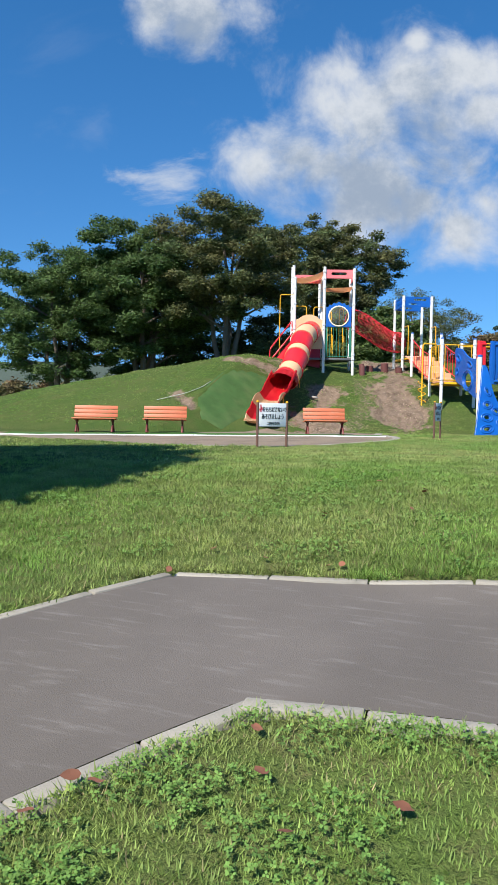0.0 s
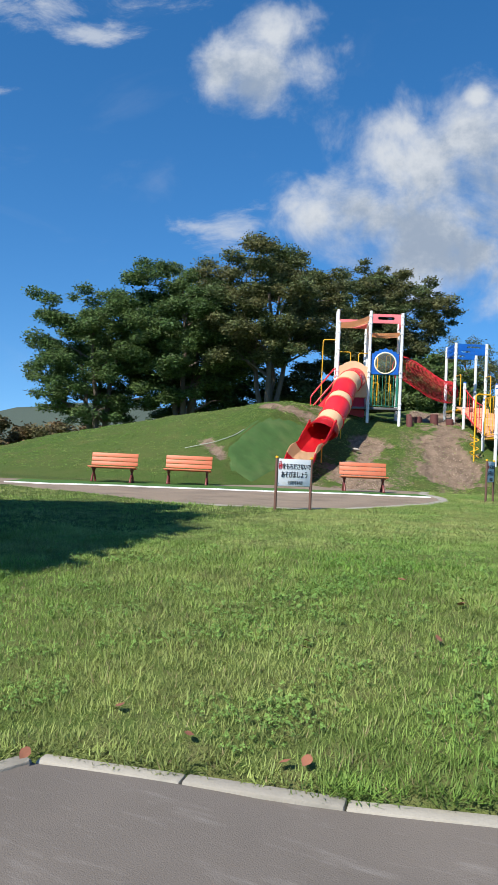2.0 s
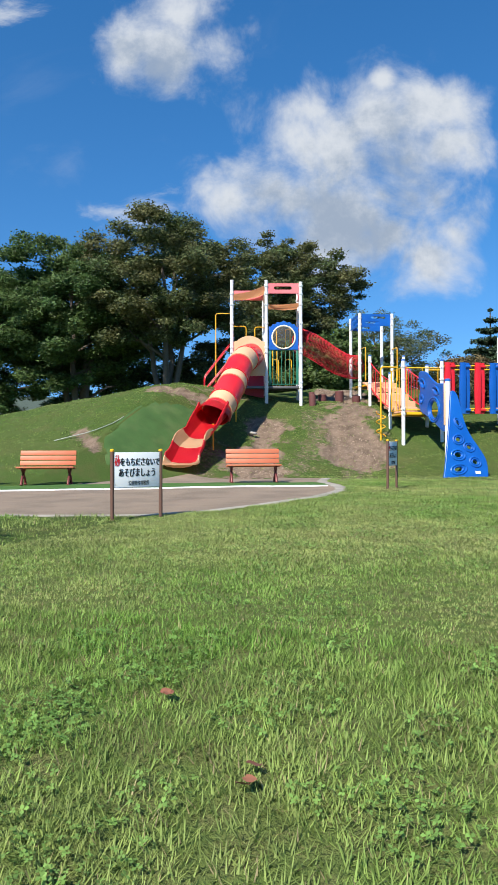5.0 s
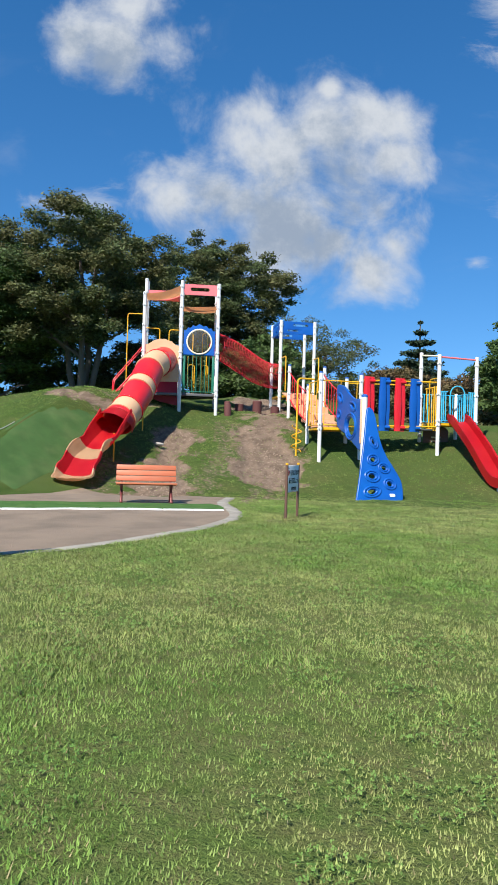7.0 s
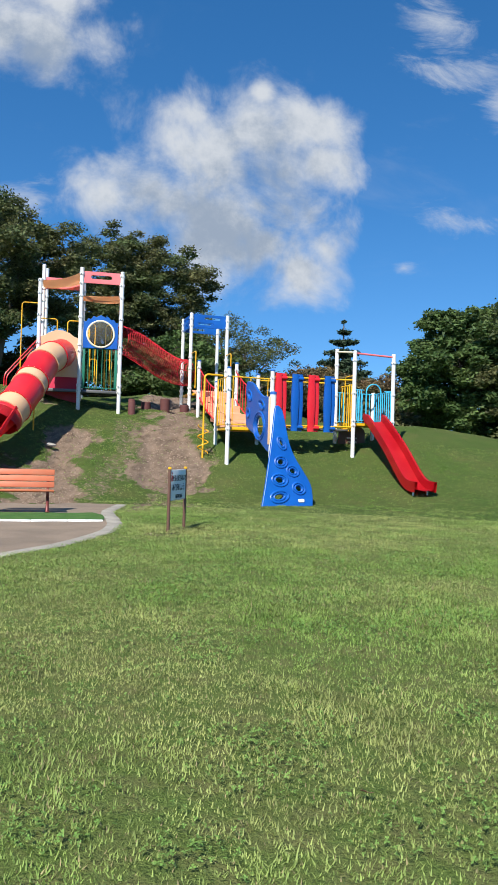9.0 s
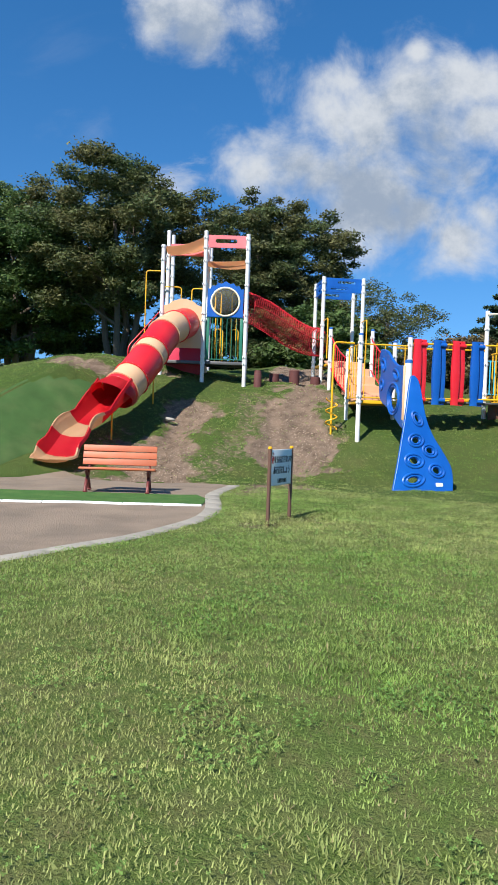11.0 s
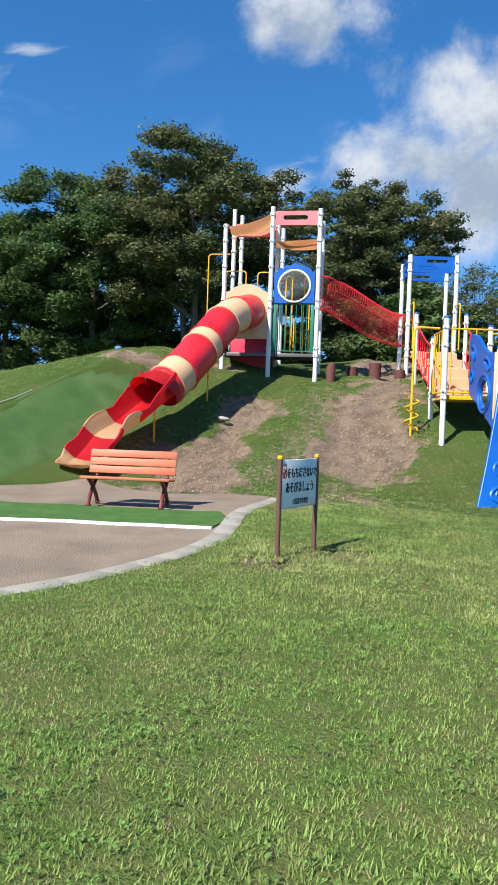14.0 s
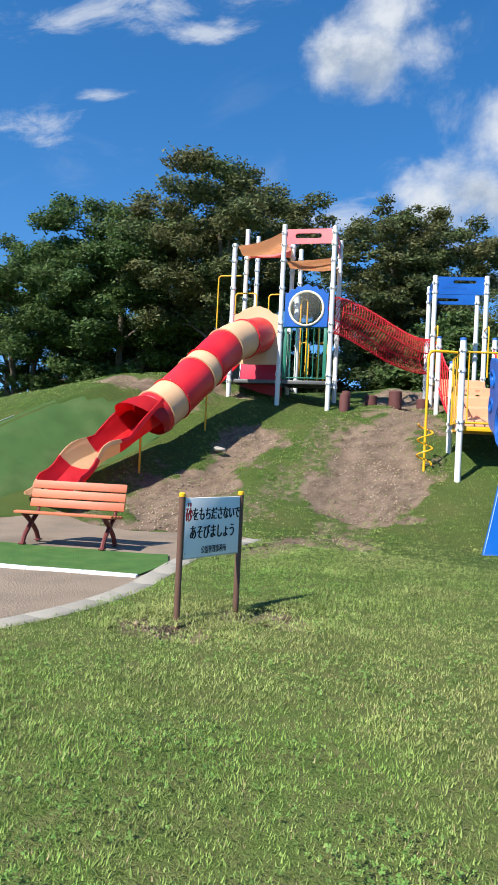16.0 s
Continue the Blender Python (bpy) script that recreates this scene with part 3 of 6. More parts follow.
def build_ground():
    xs = np.unique(np.concatenate([np.linspace(-1500, -80, 8), np.linspace(-80, -28, 14), np.arange(-27, -14, 0.2), np.arange(-14, 4, 0.1), np.arange(4, 10, 0.2), np.linspace(10, 40, 16), np.linspace(60, 1500, 8)]))
    ys = np.unique(np.concatenate([np.linspace(-1500, -60, 8), np.linspace(-50, -4, 10), np.arange(-3, 7, 0.1), np.arange(7, 17, 0.2), np.arange(17, 36, 0.1), np.arange(36, 40, 0.2), np.linspace(40, 80, 16), np.linspace(100, 2500, 8)]))
    X, Y = np.meshgrid(xs, ys)
    Z = land(X, Y)
    cut = inside(PATH_POLY, X, Y) | inside(SAND_POLY, X, Y)
    Z = Z - 0.07 * cut - 0.05 * (~cut & (kerb_gap(X, Y) < 0.16))
    E = earth(X, Y)
    Z = Z - E * (0.06 * value_noise(X, Y, 1.6, 5) + 0.17 * value_noise(X + 0.3 * Y, Y * 0.22, 3.0, 12) + 0.025 * value_noise(X, Y, 7, 13))
    nx, ny = len(xs), len(ys)
    verts = np.stack([X.ravel(), Y.ravel(), Z.ravel()], 1)
    idx = np.arange(nx * ny).reshape(ny, nx)
    faces = np.stack([idx[:-1, :-1].ravel(), idx[:-1, 1:].ravel(), idx[1:, 1:].ravel(), idx[1:, :-1].ravel()], 1)
    me = bpy.data.meshes.new("ground")
    me.from_pydata(verts.tolist(), [], faces.tolist())
    me.materials.append(LAWN)
    me.shade_smooth()
    at = me.attributes.new("bare", "FLOAT", "POINT")
    at.data.foreach_set("value", E.ravel().astype(np.float32))
    me.update()
    WX, WY = X + 2.5 * (value_noise(X, Y, 0.5, 21) - 0.5) + 1.0 * (value_noise(X, Y, 1.9, 22) - 0.5), Y + 2.5 * (value_noise(X, Y, 0.6, 23) - 0.5)
    T = np.clip((WX + 6.0) / 0.8, 0, 1) * np.clip((4.4 - WX) / 1.6, 0, 1) * np.clip((25 - WY) / 4.0, 0, 1) * np.clip((WY + 1) / 1.0, 0, 1)
    at = me.attributes.new("thatch", "FLOAT", "POINT")
    at.data.foreach_set("value", (0.8 * T).ravel().astype(np.float32))
    tagged(new("ground", me), "mown green lawn rising to a grassy play mound with worn bare earth", "ground", kind="structure")


build_ground()


def strip_between(a, b, n, up, name, mat, rows=8):
    """A sheet on the land between two polylines, each cut into n."""
    def cut(line):
        line = [Vector(p) for p in line]
        l = [0.0]
        for p, q in zip(line, line[1:]):
            l.append(l[-1] + (q - p).length)
        out = []
        for i in range(n + 1):
            s = l[-1] * i / n
            k = max(j for j in range(len(l)) if l[j] <= s + 1e-9)
            k = min(k, len(line) - 2)
            out.append(line[k].lerp(line[k + 1], (s - l[k]) / (l[k + 1] - l[k])))
        return out
    A, B = cut(a), cut(b)
    verts, faces = [], []
    for p, q in zip(A, B):
        for r in range(rows + 1):
            w = p.lerp(q, r / rows)
            verts.append((w.x, w.y, ground_z(w.x, w.y) + up))
    for i in range(n):
        for r in range(rows):
            k = i * (rows + 1) + r
            faces.append((k, k + 1, k + rows + 2, k + rows + 1))
    return mesh_from(name, verts, faces, mat, smooth=True)


path = strip_between(KERB_NEAR, KERB_FAR, 140, -0.012, "footpath", ASPHALT, 10)
tagged(path, "worn brown-grey asphalt footpath with pale scratches", "path", kind="structure")


def kerb_stones(line, side, width, length, label):
    """Flush concrete edging stones laid end to end along a line."""
    root = thing("kerb", label, "kerb", kind="structure")
    rng = random.Random(3)
    pts = [Vector(p) for p in line]
    for a, b in zip(pts, pts[1:]):
        d = (b - a).normalized()
        nrm = Vector((-d.y, d.x)) * side
        n = max(1, round((b - a).length / length))
        L = (b - a).length / n
        for i in range(n):
            c = a + d * (L * (i + 0.5)) + nrm * (width / 2)
            if c.x > 5 or c.y < -2.6 or c.x < -16:
                continue
            e0, e1 = ground_z(*(c - d * L / 2)), ground_z(*(c + d * L / 2))
            m = Matrix.Translation((c.x, c.y, (e0 + e1) / 2 - 0.074 + rng.uniform(-0.008, 0.008))) @ Matrix.Rotation(math.atan2(d.y, d.x), 4, "Z") @ Matrix.Rotation(-math.atan2(e1 - e0, L), 4, "Y")
            ob = part("kerb_stone", boxed((L - 0.008, width, 0.14), None, 0.012), CONCRETE, root)
            ob.matrix_world = m
    return root


kerb_stones(KERB_NEAR, -1, 0.11, 0.6, "weathered flush concrete edging beside the footpath")
kerb_stones(KERB_FAR, 1, 0.09, 0.6, "weathered flush concrete edging beside the footpath")

# ---- sand area, turf and its edge ----
def poly_sheet(name, poly, up, mat, step=0.25, skirt=0.0):
    """A sheet that follows the land inside a polygon; its rim follows the outline."""
    bm = bmesh.new()
    dense = []
    for (ax, ay), (bx, by) in zip(poly, poly[1:] + poly[:1]):
        n = max(1, int(math.hypot(bx - ax, by - ay) / step))
        dense += [(ax + (bx - ax) * i / n, ay + (by - ay) * i / n) for i in range(n)]
    vs = [bm.verts.new((x, y, 0)) for x, y in dense]
    f = bm.faces.new(vs)
    if f.normal.z < 0:
        f.normal_flip()
    xs, ys = [p[0] for p in dense], [p[1] for p in dense]
    x = math.ceil(min(xs) / step) * step + 0.013
    while x < max(xs):
        bmesh.ops.bisect_plane(bm, geom=bm.verts[:] + bm.edges[:] + bm.faces[:], plane_co=(x, 0, 0), plane_no=(1, 0, 0))
        x += step * 2
    y = math.ceil(min(ys) / step) * step + 0.017
    while y < max(ys):
        bmesh.ops.bisect_plane(bm, geom=bm.verts[:] + bm.edges[:] + bm.faces[:], plane_co=(0, y, 0), plane_no=(0, 1, 0))
        y += step * 2
    for v in bm.verts:
        v.co.z = ground_z(v.co.x, v.co.y) + up - (skirt if v.is_boundary else 0.0)
    for f in bm.faces:
        if f.normal.z < 0:
            f.normal_flip()
    return part(name, bm, mat)


tagged(poly_sheet("sand_area", SAND_POLY, -0.015, SAND, 0.3), "packed grey-brown sand play area with a soft edge", "sand", kind="structure")
TURF_STRIP = [tuple(LINE_A + ACROSS * 0.05), tuple(LINE_B + ACROSS * 0.05), tuple(LINE_B + ACROSS * 0.8 + ALONG * 0.1), tuple(LINE_B + ACROSS * 1.5 - ALONG * 0.1), tuple(LINE_A + ACROSS * 1.6)]
tagged(poly_sheet("turf_strip", TURF_STRIP, 0.006, TURF_NEW, 0.3), "strip of green artificial turf under the benches", "turf", kind="structure")
TURF_SLOPE = [(-11.6, 22.6), (-12.25, 23.6), (-12.35, 25.3), (-12.25, 26.2), (-11.8, 27.2), (-11.2, 27.7), (-10.55, 27.6), (-10.35, 26.8), (-10.45, 25.4), (-10.75, 24.0), (-10.8, 22.7)]
tagged(poly_sheet("turf_slope", TURF_SLOPE, 0.026, TURF, 0.1, 0.07), "green artificial turf mat laid on the mound beside the slide", "turf", kind="structure")


def edge_rail():
    root = thing("edge_rail", "low white rail edging the artificial turf strip", "edging", kind="structure")
    n = 18
    for i in range(n):
        a, b = LINE_A.lerp(LINE_B, i / n), LINE_A.lerp(LINE_B, (i + 1) / n)
        za, zb = ground_z(*a), ground_z(*b)
        c = (a + b) / 2
        ob = part("rail_section", boxed(((b - a).length - 0.006, 0.09, 0.07), None, 0.012), LINE, root)
        ob.matrix_world = Matrix.Translation((c.x, c.y, (za + zb) / 2 - 0.022)) @ Matrix.Rotation(math.atan2(ALONG.y, ALONG.x), 4, "Z") @ Matrix.Rotation(-math.atan2(zb - za, (b - a).length), 4, "Y")


edge_rail()


def sand_border():
    """Broad flush concrete band round the end of the sand."""
    root = thing("sand_border", "broad pale concrete band along the sand edge", "edging", kind="structure")
    pts = smooth_line([(*p, 0) for p in SAND_EDGE[3:]], 26)
    for a, b in zip(pts, pts[1:]):
        d = Vector((b.x - a.x, b.y - a.y))
        L = d.length
        d.normalize()
        c = Vector(((a.x + b.x) / 2, (a.y + b.y) / 2)) + Vector((-d.y, d.x)) * 0.12
        za, zb = ground_z(a.x, a.y), ground_z(b.x, b.y)
        ob = part("border_slab", boxed((L + 0.03, 0.26, 0.1), None, 0.01), CONCRETE, root)
        ob.matrix_world = Matrix.Translation((c.x, c.y, (za + zb) / 2 - 0.048)) @ Matrix.Rotation(math.atan2(d.y, d.x), 4, "Z") @ Matrix.Rotation(-math.atan2(zb - za, L), 4, "Y")


sand_border()


# ---- benches ----
def build_bench():
    root = thing("bench", "orange slatted park bench with crossed red-brown iron legs", "bench", group="park benches beside the sand")
    W = 1.32
    for i in range(4):
        y, z = -0.40 + i * 0.115, 0.415 - 0.012 * i
        ob = part("seat_slat", boxed((W, 0.095, 0.035), Matrix.Translation((0, y, z)), 0.008), BENCHWOOD, root)
    for i in range(3):
        y, z = 0.035 + i * 0.034, 0.505 + i * 0.122
        part("back_slat", boxed((W, 0.03, 0.111), Matrix.Translation((0, y, z)) @ Matrix.Rotation(radians(-15), 4, "X"), 0.008), BENCHWOOD, root)
    for sx in (-1, 1):
        x = sx * (W / 2 - 0.12)
        leg = part("leg", piped(rounded([(x, -0.40, 0.0), (x, -0.34, 0.12), (x, -0.16, 0.27), (x, 0.02, 0.39)], 0.08), 0.031, 8), IRON, root)
        part("brace", piped(rounded([(x, 0.06, 0.0), (x, 0.0, 0.12), (x, -0.18, 0.27), (x, -0.38, 0.39)], 0.08), 0.031, 8), IRON, leg)
        part("back_bracket", piped(rounded([(x, -0.42, 0.385), (x, 0.02, 0.37), (x, 0.135, 0.80)], 0.06), 0.02, 8), IRON, root)
        for y in (-0.40, 0.06):
            part("foot", boxed((0.07, 0.1, 0.02), Matrix.Translation((x, y, 0.01)), 0.004), IRON, root)
    return root


BENCH_DIR = (ALONG.x, ALONG.y)
first_bench = build_bench()
spots = [(-6.9, 21.92), (-11.32, 19.72), (-13.2, 18.75)]
for i, (x, y) in enumerate(spots):
    m = frame_at((x, y), BENCH_DIR, ground_z(x, y) + 0.008)
    if i == 0:
        first_bench.matrix_basis = m
    else:
        copy_thing(first_bench, m)


# ---- signs ----
def text_mesh(name, body, size, mat, parent, m, space=1.0, bold=0.0, stretch=1.0):
    cu = bpy.data.curves.new(name, "FONT")
    cu.body, cu.size, cu.align_x, cu.align_y, cu.extrude, cu.space_character = body, size, "CENTER", "CENTER", 0.0003, space
    tmp = bpy.data.objects.new(name, cu)
    me = bpy.data.meshes.new_from_object(tmp)
    bpy.data.objects.remove(tmp)
    me.transform(m @ Matrix.Rotation(radians(90), 4, "X") @ Matrix.Diagonal((stretch, 1.55, 1, 1)))
    me.materials.clear()
    me.materials.append(mat)
    # heavier strokes: the same letters struck again a little to each side
    bm = bmesh.new()
    for k, d in enumerate((-bold, 0.0, bold)):
        me.transform(Matrix.Translation(m.to_3x3() @ Vector((d, -0.0007, 0))))
        bm.from_mesh(me)
        me.transform(Matrix.Translation(m.to_3x3() @ Vector((-d, 0, 0))))
    bm.to_mesh(me)
    bm.free()
    ob = new(name, me)
    ob.parent = parent
    return ob


def build_sign(name, p, d, W, H, label, bottom=0.42):
    root = thing(name, label, "sign", frame_at(p, d, ground_z(*p)), group="park notice signs")
    for sx in (-1, 1):
        x = sx * (W / 2 + 0.025)
        post = part("post", piped([(x, 0, -0.25), (x, 0, bottom + H + 0.015)], 0.026, 14), SIGNPOST, root)
        part("cap", piped([(x, 0, bottom + H + 0.012), (x, 0, bottom + H + 0.035), (x, 0, bottom + H + 0.045)], [0.028, 0.028, 0.018], 14), YELLOW, post, "yellow plastic post cap")
    board = part("board", boxed((W, 0.022, H), Matrix.Translation((0, -0.005, bottom + H / 2)), 0.003), SIGNWHITE, root)
    part("border", boxed((W - 0.004, 0.026, 0.012), Matrix.Translation((0, -0.005, bottom + 0.008)), 0.002), STEEL, root)
    y = -0.018
    k = W / 0.62
    ch = 0.0665 * k
    text_mesh("lettering", "砂", ch * 1.12, REDINK, board, Matrix.Translation((-W * 0.435, y, bottom + H * 0.71)), bold=0.003 * k)
    text_mesh("lettering", "すな", ch * 0.36, REDINK, board, Matrix.Translation((-W * 0.435, y, bottom + H * 0.885)), bold=0.0012)
    text_mesh("lettering", "をもちださないで", ch * 1.06, INK, board, Matrix.Translation((W * 0.062, y, bottom + H * 0.715)), 0.93, 0.0036 * k)
    text_mesh("lettering", "あそびましょう", ch * 1.12, INK, board, Matrix.Translation((W * 0.0, y, bottom + H * 0.415)), 0.97, 0.0036 * k)
    text_mesh("lettering", "公園管理事務所", ch * 0.62, INK, board, Matrix.Translation((W * 0.03, y, bottom + H * 0.125)), 1.0, 0.0)
    for sx in (-1, 1):
        for z in (0.1, 0.9):
            part("bolt", piped([(sx * (W / 2 - 0.012), y + 0.004, bottom + H * z), (sx * (W / 2 - 0.012), y - 0.003, bottom + H * z)], 0.006, 8), STEEL, board)
    return root


build_sign("notice_sign", (-3.15, 20.13), (math.cos(radians(86)), math.sin(radians(86))), 0.66, 0.49, "white notice board with black lettering, brown posts on lawn", 0.47)
build_sign("notice_sign", (-5.46, 13.86), (math.cos(radians(57)), math.sin(radians(57))), 0.68, 0.48, "white notice board with black lettering, brown posts beside sand")


# ---- the play structure: post grid ----
def gridder(o, ang):
    u = Vector((math.cos(radians(ang)), math.sin(radians(ang))))
    v = Vector((-u.y, u.x))
    o = Vector(o)
    return u, v, (lambda a, b: o + u * a + v * b)


U1, V1, G1 = gridder((-9.80, 30.83), 22.7)       # slide tower; a along the front, b to the back
U2, V2, G2 = gridder((-6.95, 33.85), 29.0)       # upper tower of the second structure
M1, M2 = 1.29, 1.33
T1_FLOOR, T2_FLOOR, LOW_FLOOR, END_FLOOR = 4.16, 4.35, 3.02, 3.30
U_DIR1, U_DIR2 = (U1.x, U1.y), (U2.x, U2.y)


def post(p, top, r=0.06, cap=WHITE, parent=None, clamps=()):
    z = ground_z(*p)
    root = thing("post", "white painted steel play-structure post", "post", Matrix.Translation((p[0], p[1], z)), group="play structure posts")
    h = top - z
    part("shaft", piped([(0, 0, -0.3), (0, 0, h - 0.05)], r, 18), WHITE, root)
    part("cap", piped([(0, 0, h - 0.055), (0, 0, h - 0.012), (0, 0, h)], [r * 1.08, r * 1.05, r * 0.6], 18), cap, root, "blue post cap" if cap is BLUECAP else "")
    for c in clamps:
        if 0.1 < c - z < h:
            part("clamp", piped([(0, 0, c - z - 0.03), (0, 0, c - z + 0.03)], r * 1.28, 16), WHITE, root)
            part("clamp_bolt", boxed((0.03, 0.05, 0.03), Matrix.Translation((0, -r * 1.45, c - z)), 0.005), STEEL, root)
    return root


C1 = (4.1, 4.3, 5.4, 5.6, 6.5, 7.2, 7.6, 7.9)
for a, b, top in ((0, 0, 8.12), (M1, 0, 8.06), (0, M1, 8.12), (M1, M1, 8.06), (-M1, 0, 7.66), (-M1, M1, 8.42), (-M1, 2 * M1, 8.6), (0, 2 * M1, 8.2)):
    post(G1(a, b), top, 0.062, WHITE, clamps=C1)
C2 = (4.3, 4.5, 5.2, 5.6, 6.75, 7.0)
for a, b in ((0, 0), (M2, 0), (0, M2), (M2, M2)):
    post(G2(a, b), 7.2, 0.062, WHITE, clamps=C2)
for a in (0, M2):
    post(G2(a, -1.36), 5.36, 0.06, BLUECAP, clamps=(4.3, 5.1))
    post(G2(a, -3.75), 4.45 if a == 0 else 4.75, 0.06, BLUECAP, clamps=(2.95, 3.1, 4.3))
    post(G2(a, -5.08), 4.75, 0.062, BLUECAP, clamps=(2.95, 3.1, 4.1, 4.5))
EA = M2 + 2.66                                   # the bridge's far end
post(G2(EA, -5.08), 5.5, 0.062, WHITE, clamps=(3.2, 3.35, 4.2, 5.2))
post(G2(EA + M2, -5.08), 5.48, 0.062, WHITE, clamps=(3.2, 3.35, 4.2, 5.2))
post(G2(EA, -3.75), 5.72, 0.062, WHITE, clamps=(3.2, 3.35, 4.2, 5.2))
post(G2(EA + M2, -3.75), 4.36, 0.06, WHITE, clamps=(3.2, 3.35))


def deck(G, d, a0, a1, b0, b1, z, name="deck", edge=YELLOW):
    """A punched metal platform with a coloured edge."""
    c = G((a0 + a1) / 2, (b0 + b1) / 2)
    root = thing(name, "dark coated metal play platform between the posts", "platform", frame_at(c, d, z), group="play platforms")
    w, l = abs(a1 - a0) - 0.13, abs(b1 - b0) - 0.13
    part("plate", boxed((w, l, 0.05), Matrix.Translation((0, 0, -0.025)), 0.006), GREYDECK, root)
    for s in (-1, 1):
        part("edge_beam", boxed((w + 0.04, 0.035, 0.09), Matrix.Translation((0, s * l / 2, -0.05)), 0.006), edge, root)
        part("edge_beam", boxed((0.035, l + 0.04, 0.09), Matrix.Translation((s * w / 2, 0, -0.05)), 0.006), edge, root)
    return root


deck(G1, U_DIR1, 0, M1, 0, M1, T1_FLOOR, edge=GREYDECK)
deck(G1, U_DIR1, -M1, 0, 0, M1, T1_FLOOR, edge=GREYDECK)
deck(G1, U_DIR1, -M1, 0, M1, 2 * M1, T1_FLOOR, edge=GREYDECK)
deck(G2, U_DIR2, 0, M2, 0, M2, T2_FLOOR)
deck(G2, U_DIR2, 0, M2, -5.08, -3.75, LOW_FLOOR)
deck(G2, U_DIR2, EA, EA + M2, -5.08, -3.75, END_FLOOR)


def side_frame(G, d, a, b, z):
    return frame_at(G(a, b), d, z)


def rect(x0, x1, z0, z1, r=0.03, n=4):
    out = []
    for cx, cz, a0 in ((x1 - r, z0 + r, -90), (x1 - r, z1 - r, 0), (x0 + r, z1 - r, 90), (x0 + r, z0 + r, 180)):
        for k in range(n + 1):
            a = radians(a0 + 90 * k / n)
            out.append((cx + r * math.cos(a), cz + r * math.sin(a)))
    return out


def roof_panel(G, d, a, b, z, w, h, mat, label, slots):
    root = thing("roof_panel", label, "panel", side_frame(G, d, a, b, z))
    cut_panel("board", [rect(0.07, w - 0.07, 0, h, 0.02)] + slots, 0.025, mat, root)
    for x in (0.05, w - 0.05):
        for zz in (0.05, h - 0.05):
            part("bracket", boxed((0.05, 0.04, 0.05), Matrix.Translation((x, 0, zz)), 0.005), STEEL, root)
    return root


PINK_L = "faded pink slotted panel across the slide tower top"
roof_panel(G1, U_DIR1, 0, 0, 7.62, M1, 0.37, PINK, PINK_L, [slot(0.62, 0.2, 0.68, 0.13)])
roof_panel(G1, U_DIR1, 0 - M1, M1, 7.62, M1, 0.37, PINK, PINK_L, [slot(0.62, 0.2, 0.68, 0.13)])
roof_panel(G1, (V1.x, V1.y), M1, 0, 7.6, M1, 0.37, PINK, PINK_L, [slot(0.62, 0.2, 0.68, 0.13)])
BLUE_L = "blue slotted panel across the second tower top"
SLOTS = [slot(0.76, 0.33, 0.6, 0.09), slot(0.52, 0.13, 0.6, 0.09)]
roof_panel(G2, U_DIR2, 0, 0, 6.70, M2, 0.46, BLUE, BLUE_L, SLOTS)
roof_panel(G2, U_DIR2, 0, M2, 6.70, M2, 0.46, BLUE, BLUE_L, SLOTS)
roof_panel(G2, (V2.x, V2.y), 0, 0, 6.70, M2, 0.46, BLUE, BLUE_L, SLOTS)


def canopy(G, corners, label, drop=1.0):
    """A tan canvas awning slung between posts, sagging and creased."""
    root = thing("canopy", label, "canopy")
    bm = bmesh.new()
    n = 14
    P = [Vector((*G(a, b), z)) for a, b, z in corners]
    grid = []
    for i in range(n + 1):
        row = []
        for j in range(n + 1):
            s, t = i / n, j / n
            p = P[0].lerp(P[1], s).lerp(P[3].lerp(P[2], s), t)
            sag = 0.32 * 4 * s * (1 - s) * 0.35 + 0.14 * 4 * t * (1 - t)
            p.z -= sag * drop - 0.03 * math.sin(9 * t + 3 * s)
            row.append(bm.verts.new(p))
        grid.append(row)
    for i in range(n):
        for j in range(n):
            bm.faces.new((grid[i][j], grid[i + 1][j], grid[i + 1][j + 1], grid[i][j + 1]))
    bmesh.ops.solidify(bm, geom=bm.faces[:], thickness=0.008)
    part("cloth", bm, CANVAS, root)
    for p in P:
        part("strap", boxed((0.06, 0.06, 0.04), Matrix.Translation(p), 0.004), STEEL, root)


canopy(G1, [(-M1 + 0.05, 0.05, 7.62), (-0.05, 0.05, 7.95), (-0.05, M1 - 0.05, 7.9), (-M1 + 0.05, M1 - 0.05, 7.75)], "tan canvas awning slung between the tower posts")
canopy(G1, [(0.05, 0.1, 7.22), (M1 - 0.05, 0.1, 7.28), (M1 - 0.05, M1 - 0.05, 7.3), (0.05, M1 - 0.05, 7.3)], "tan canvas awning slung low under the pink panel", 0.45)


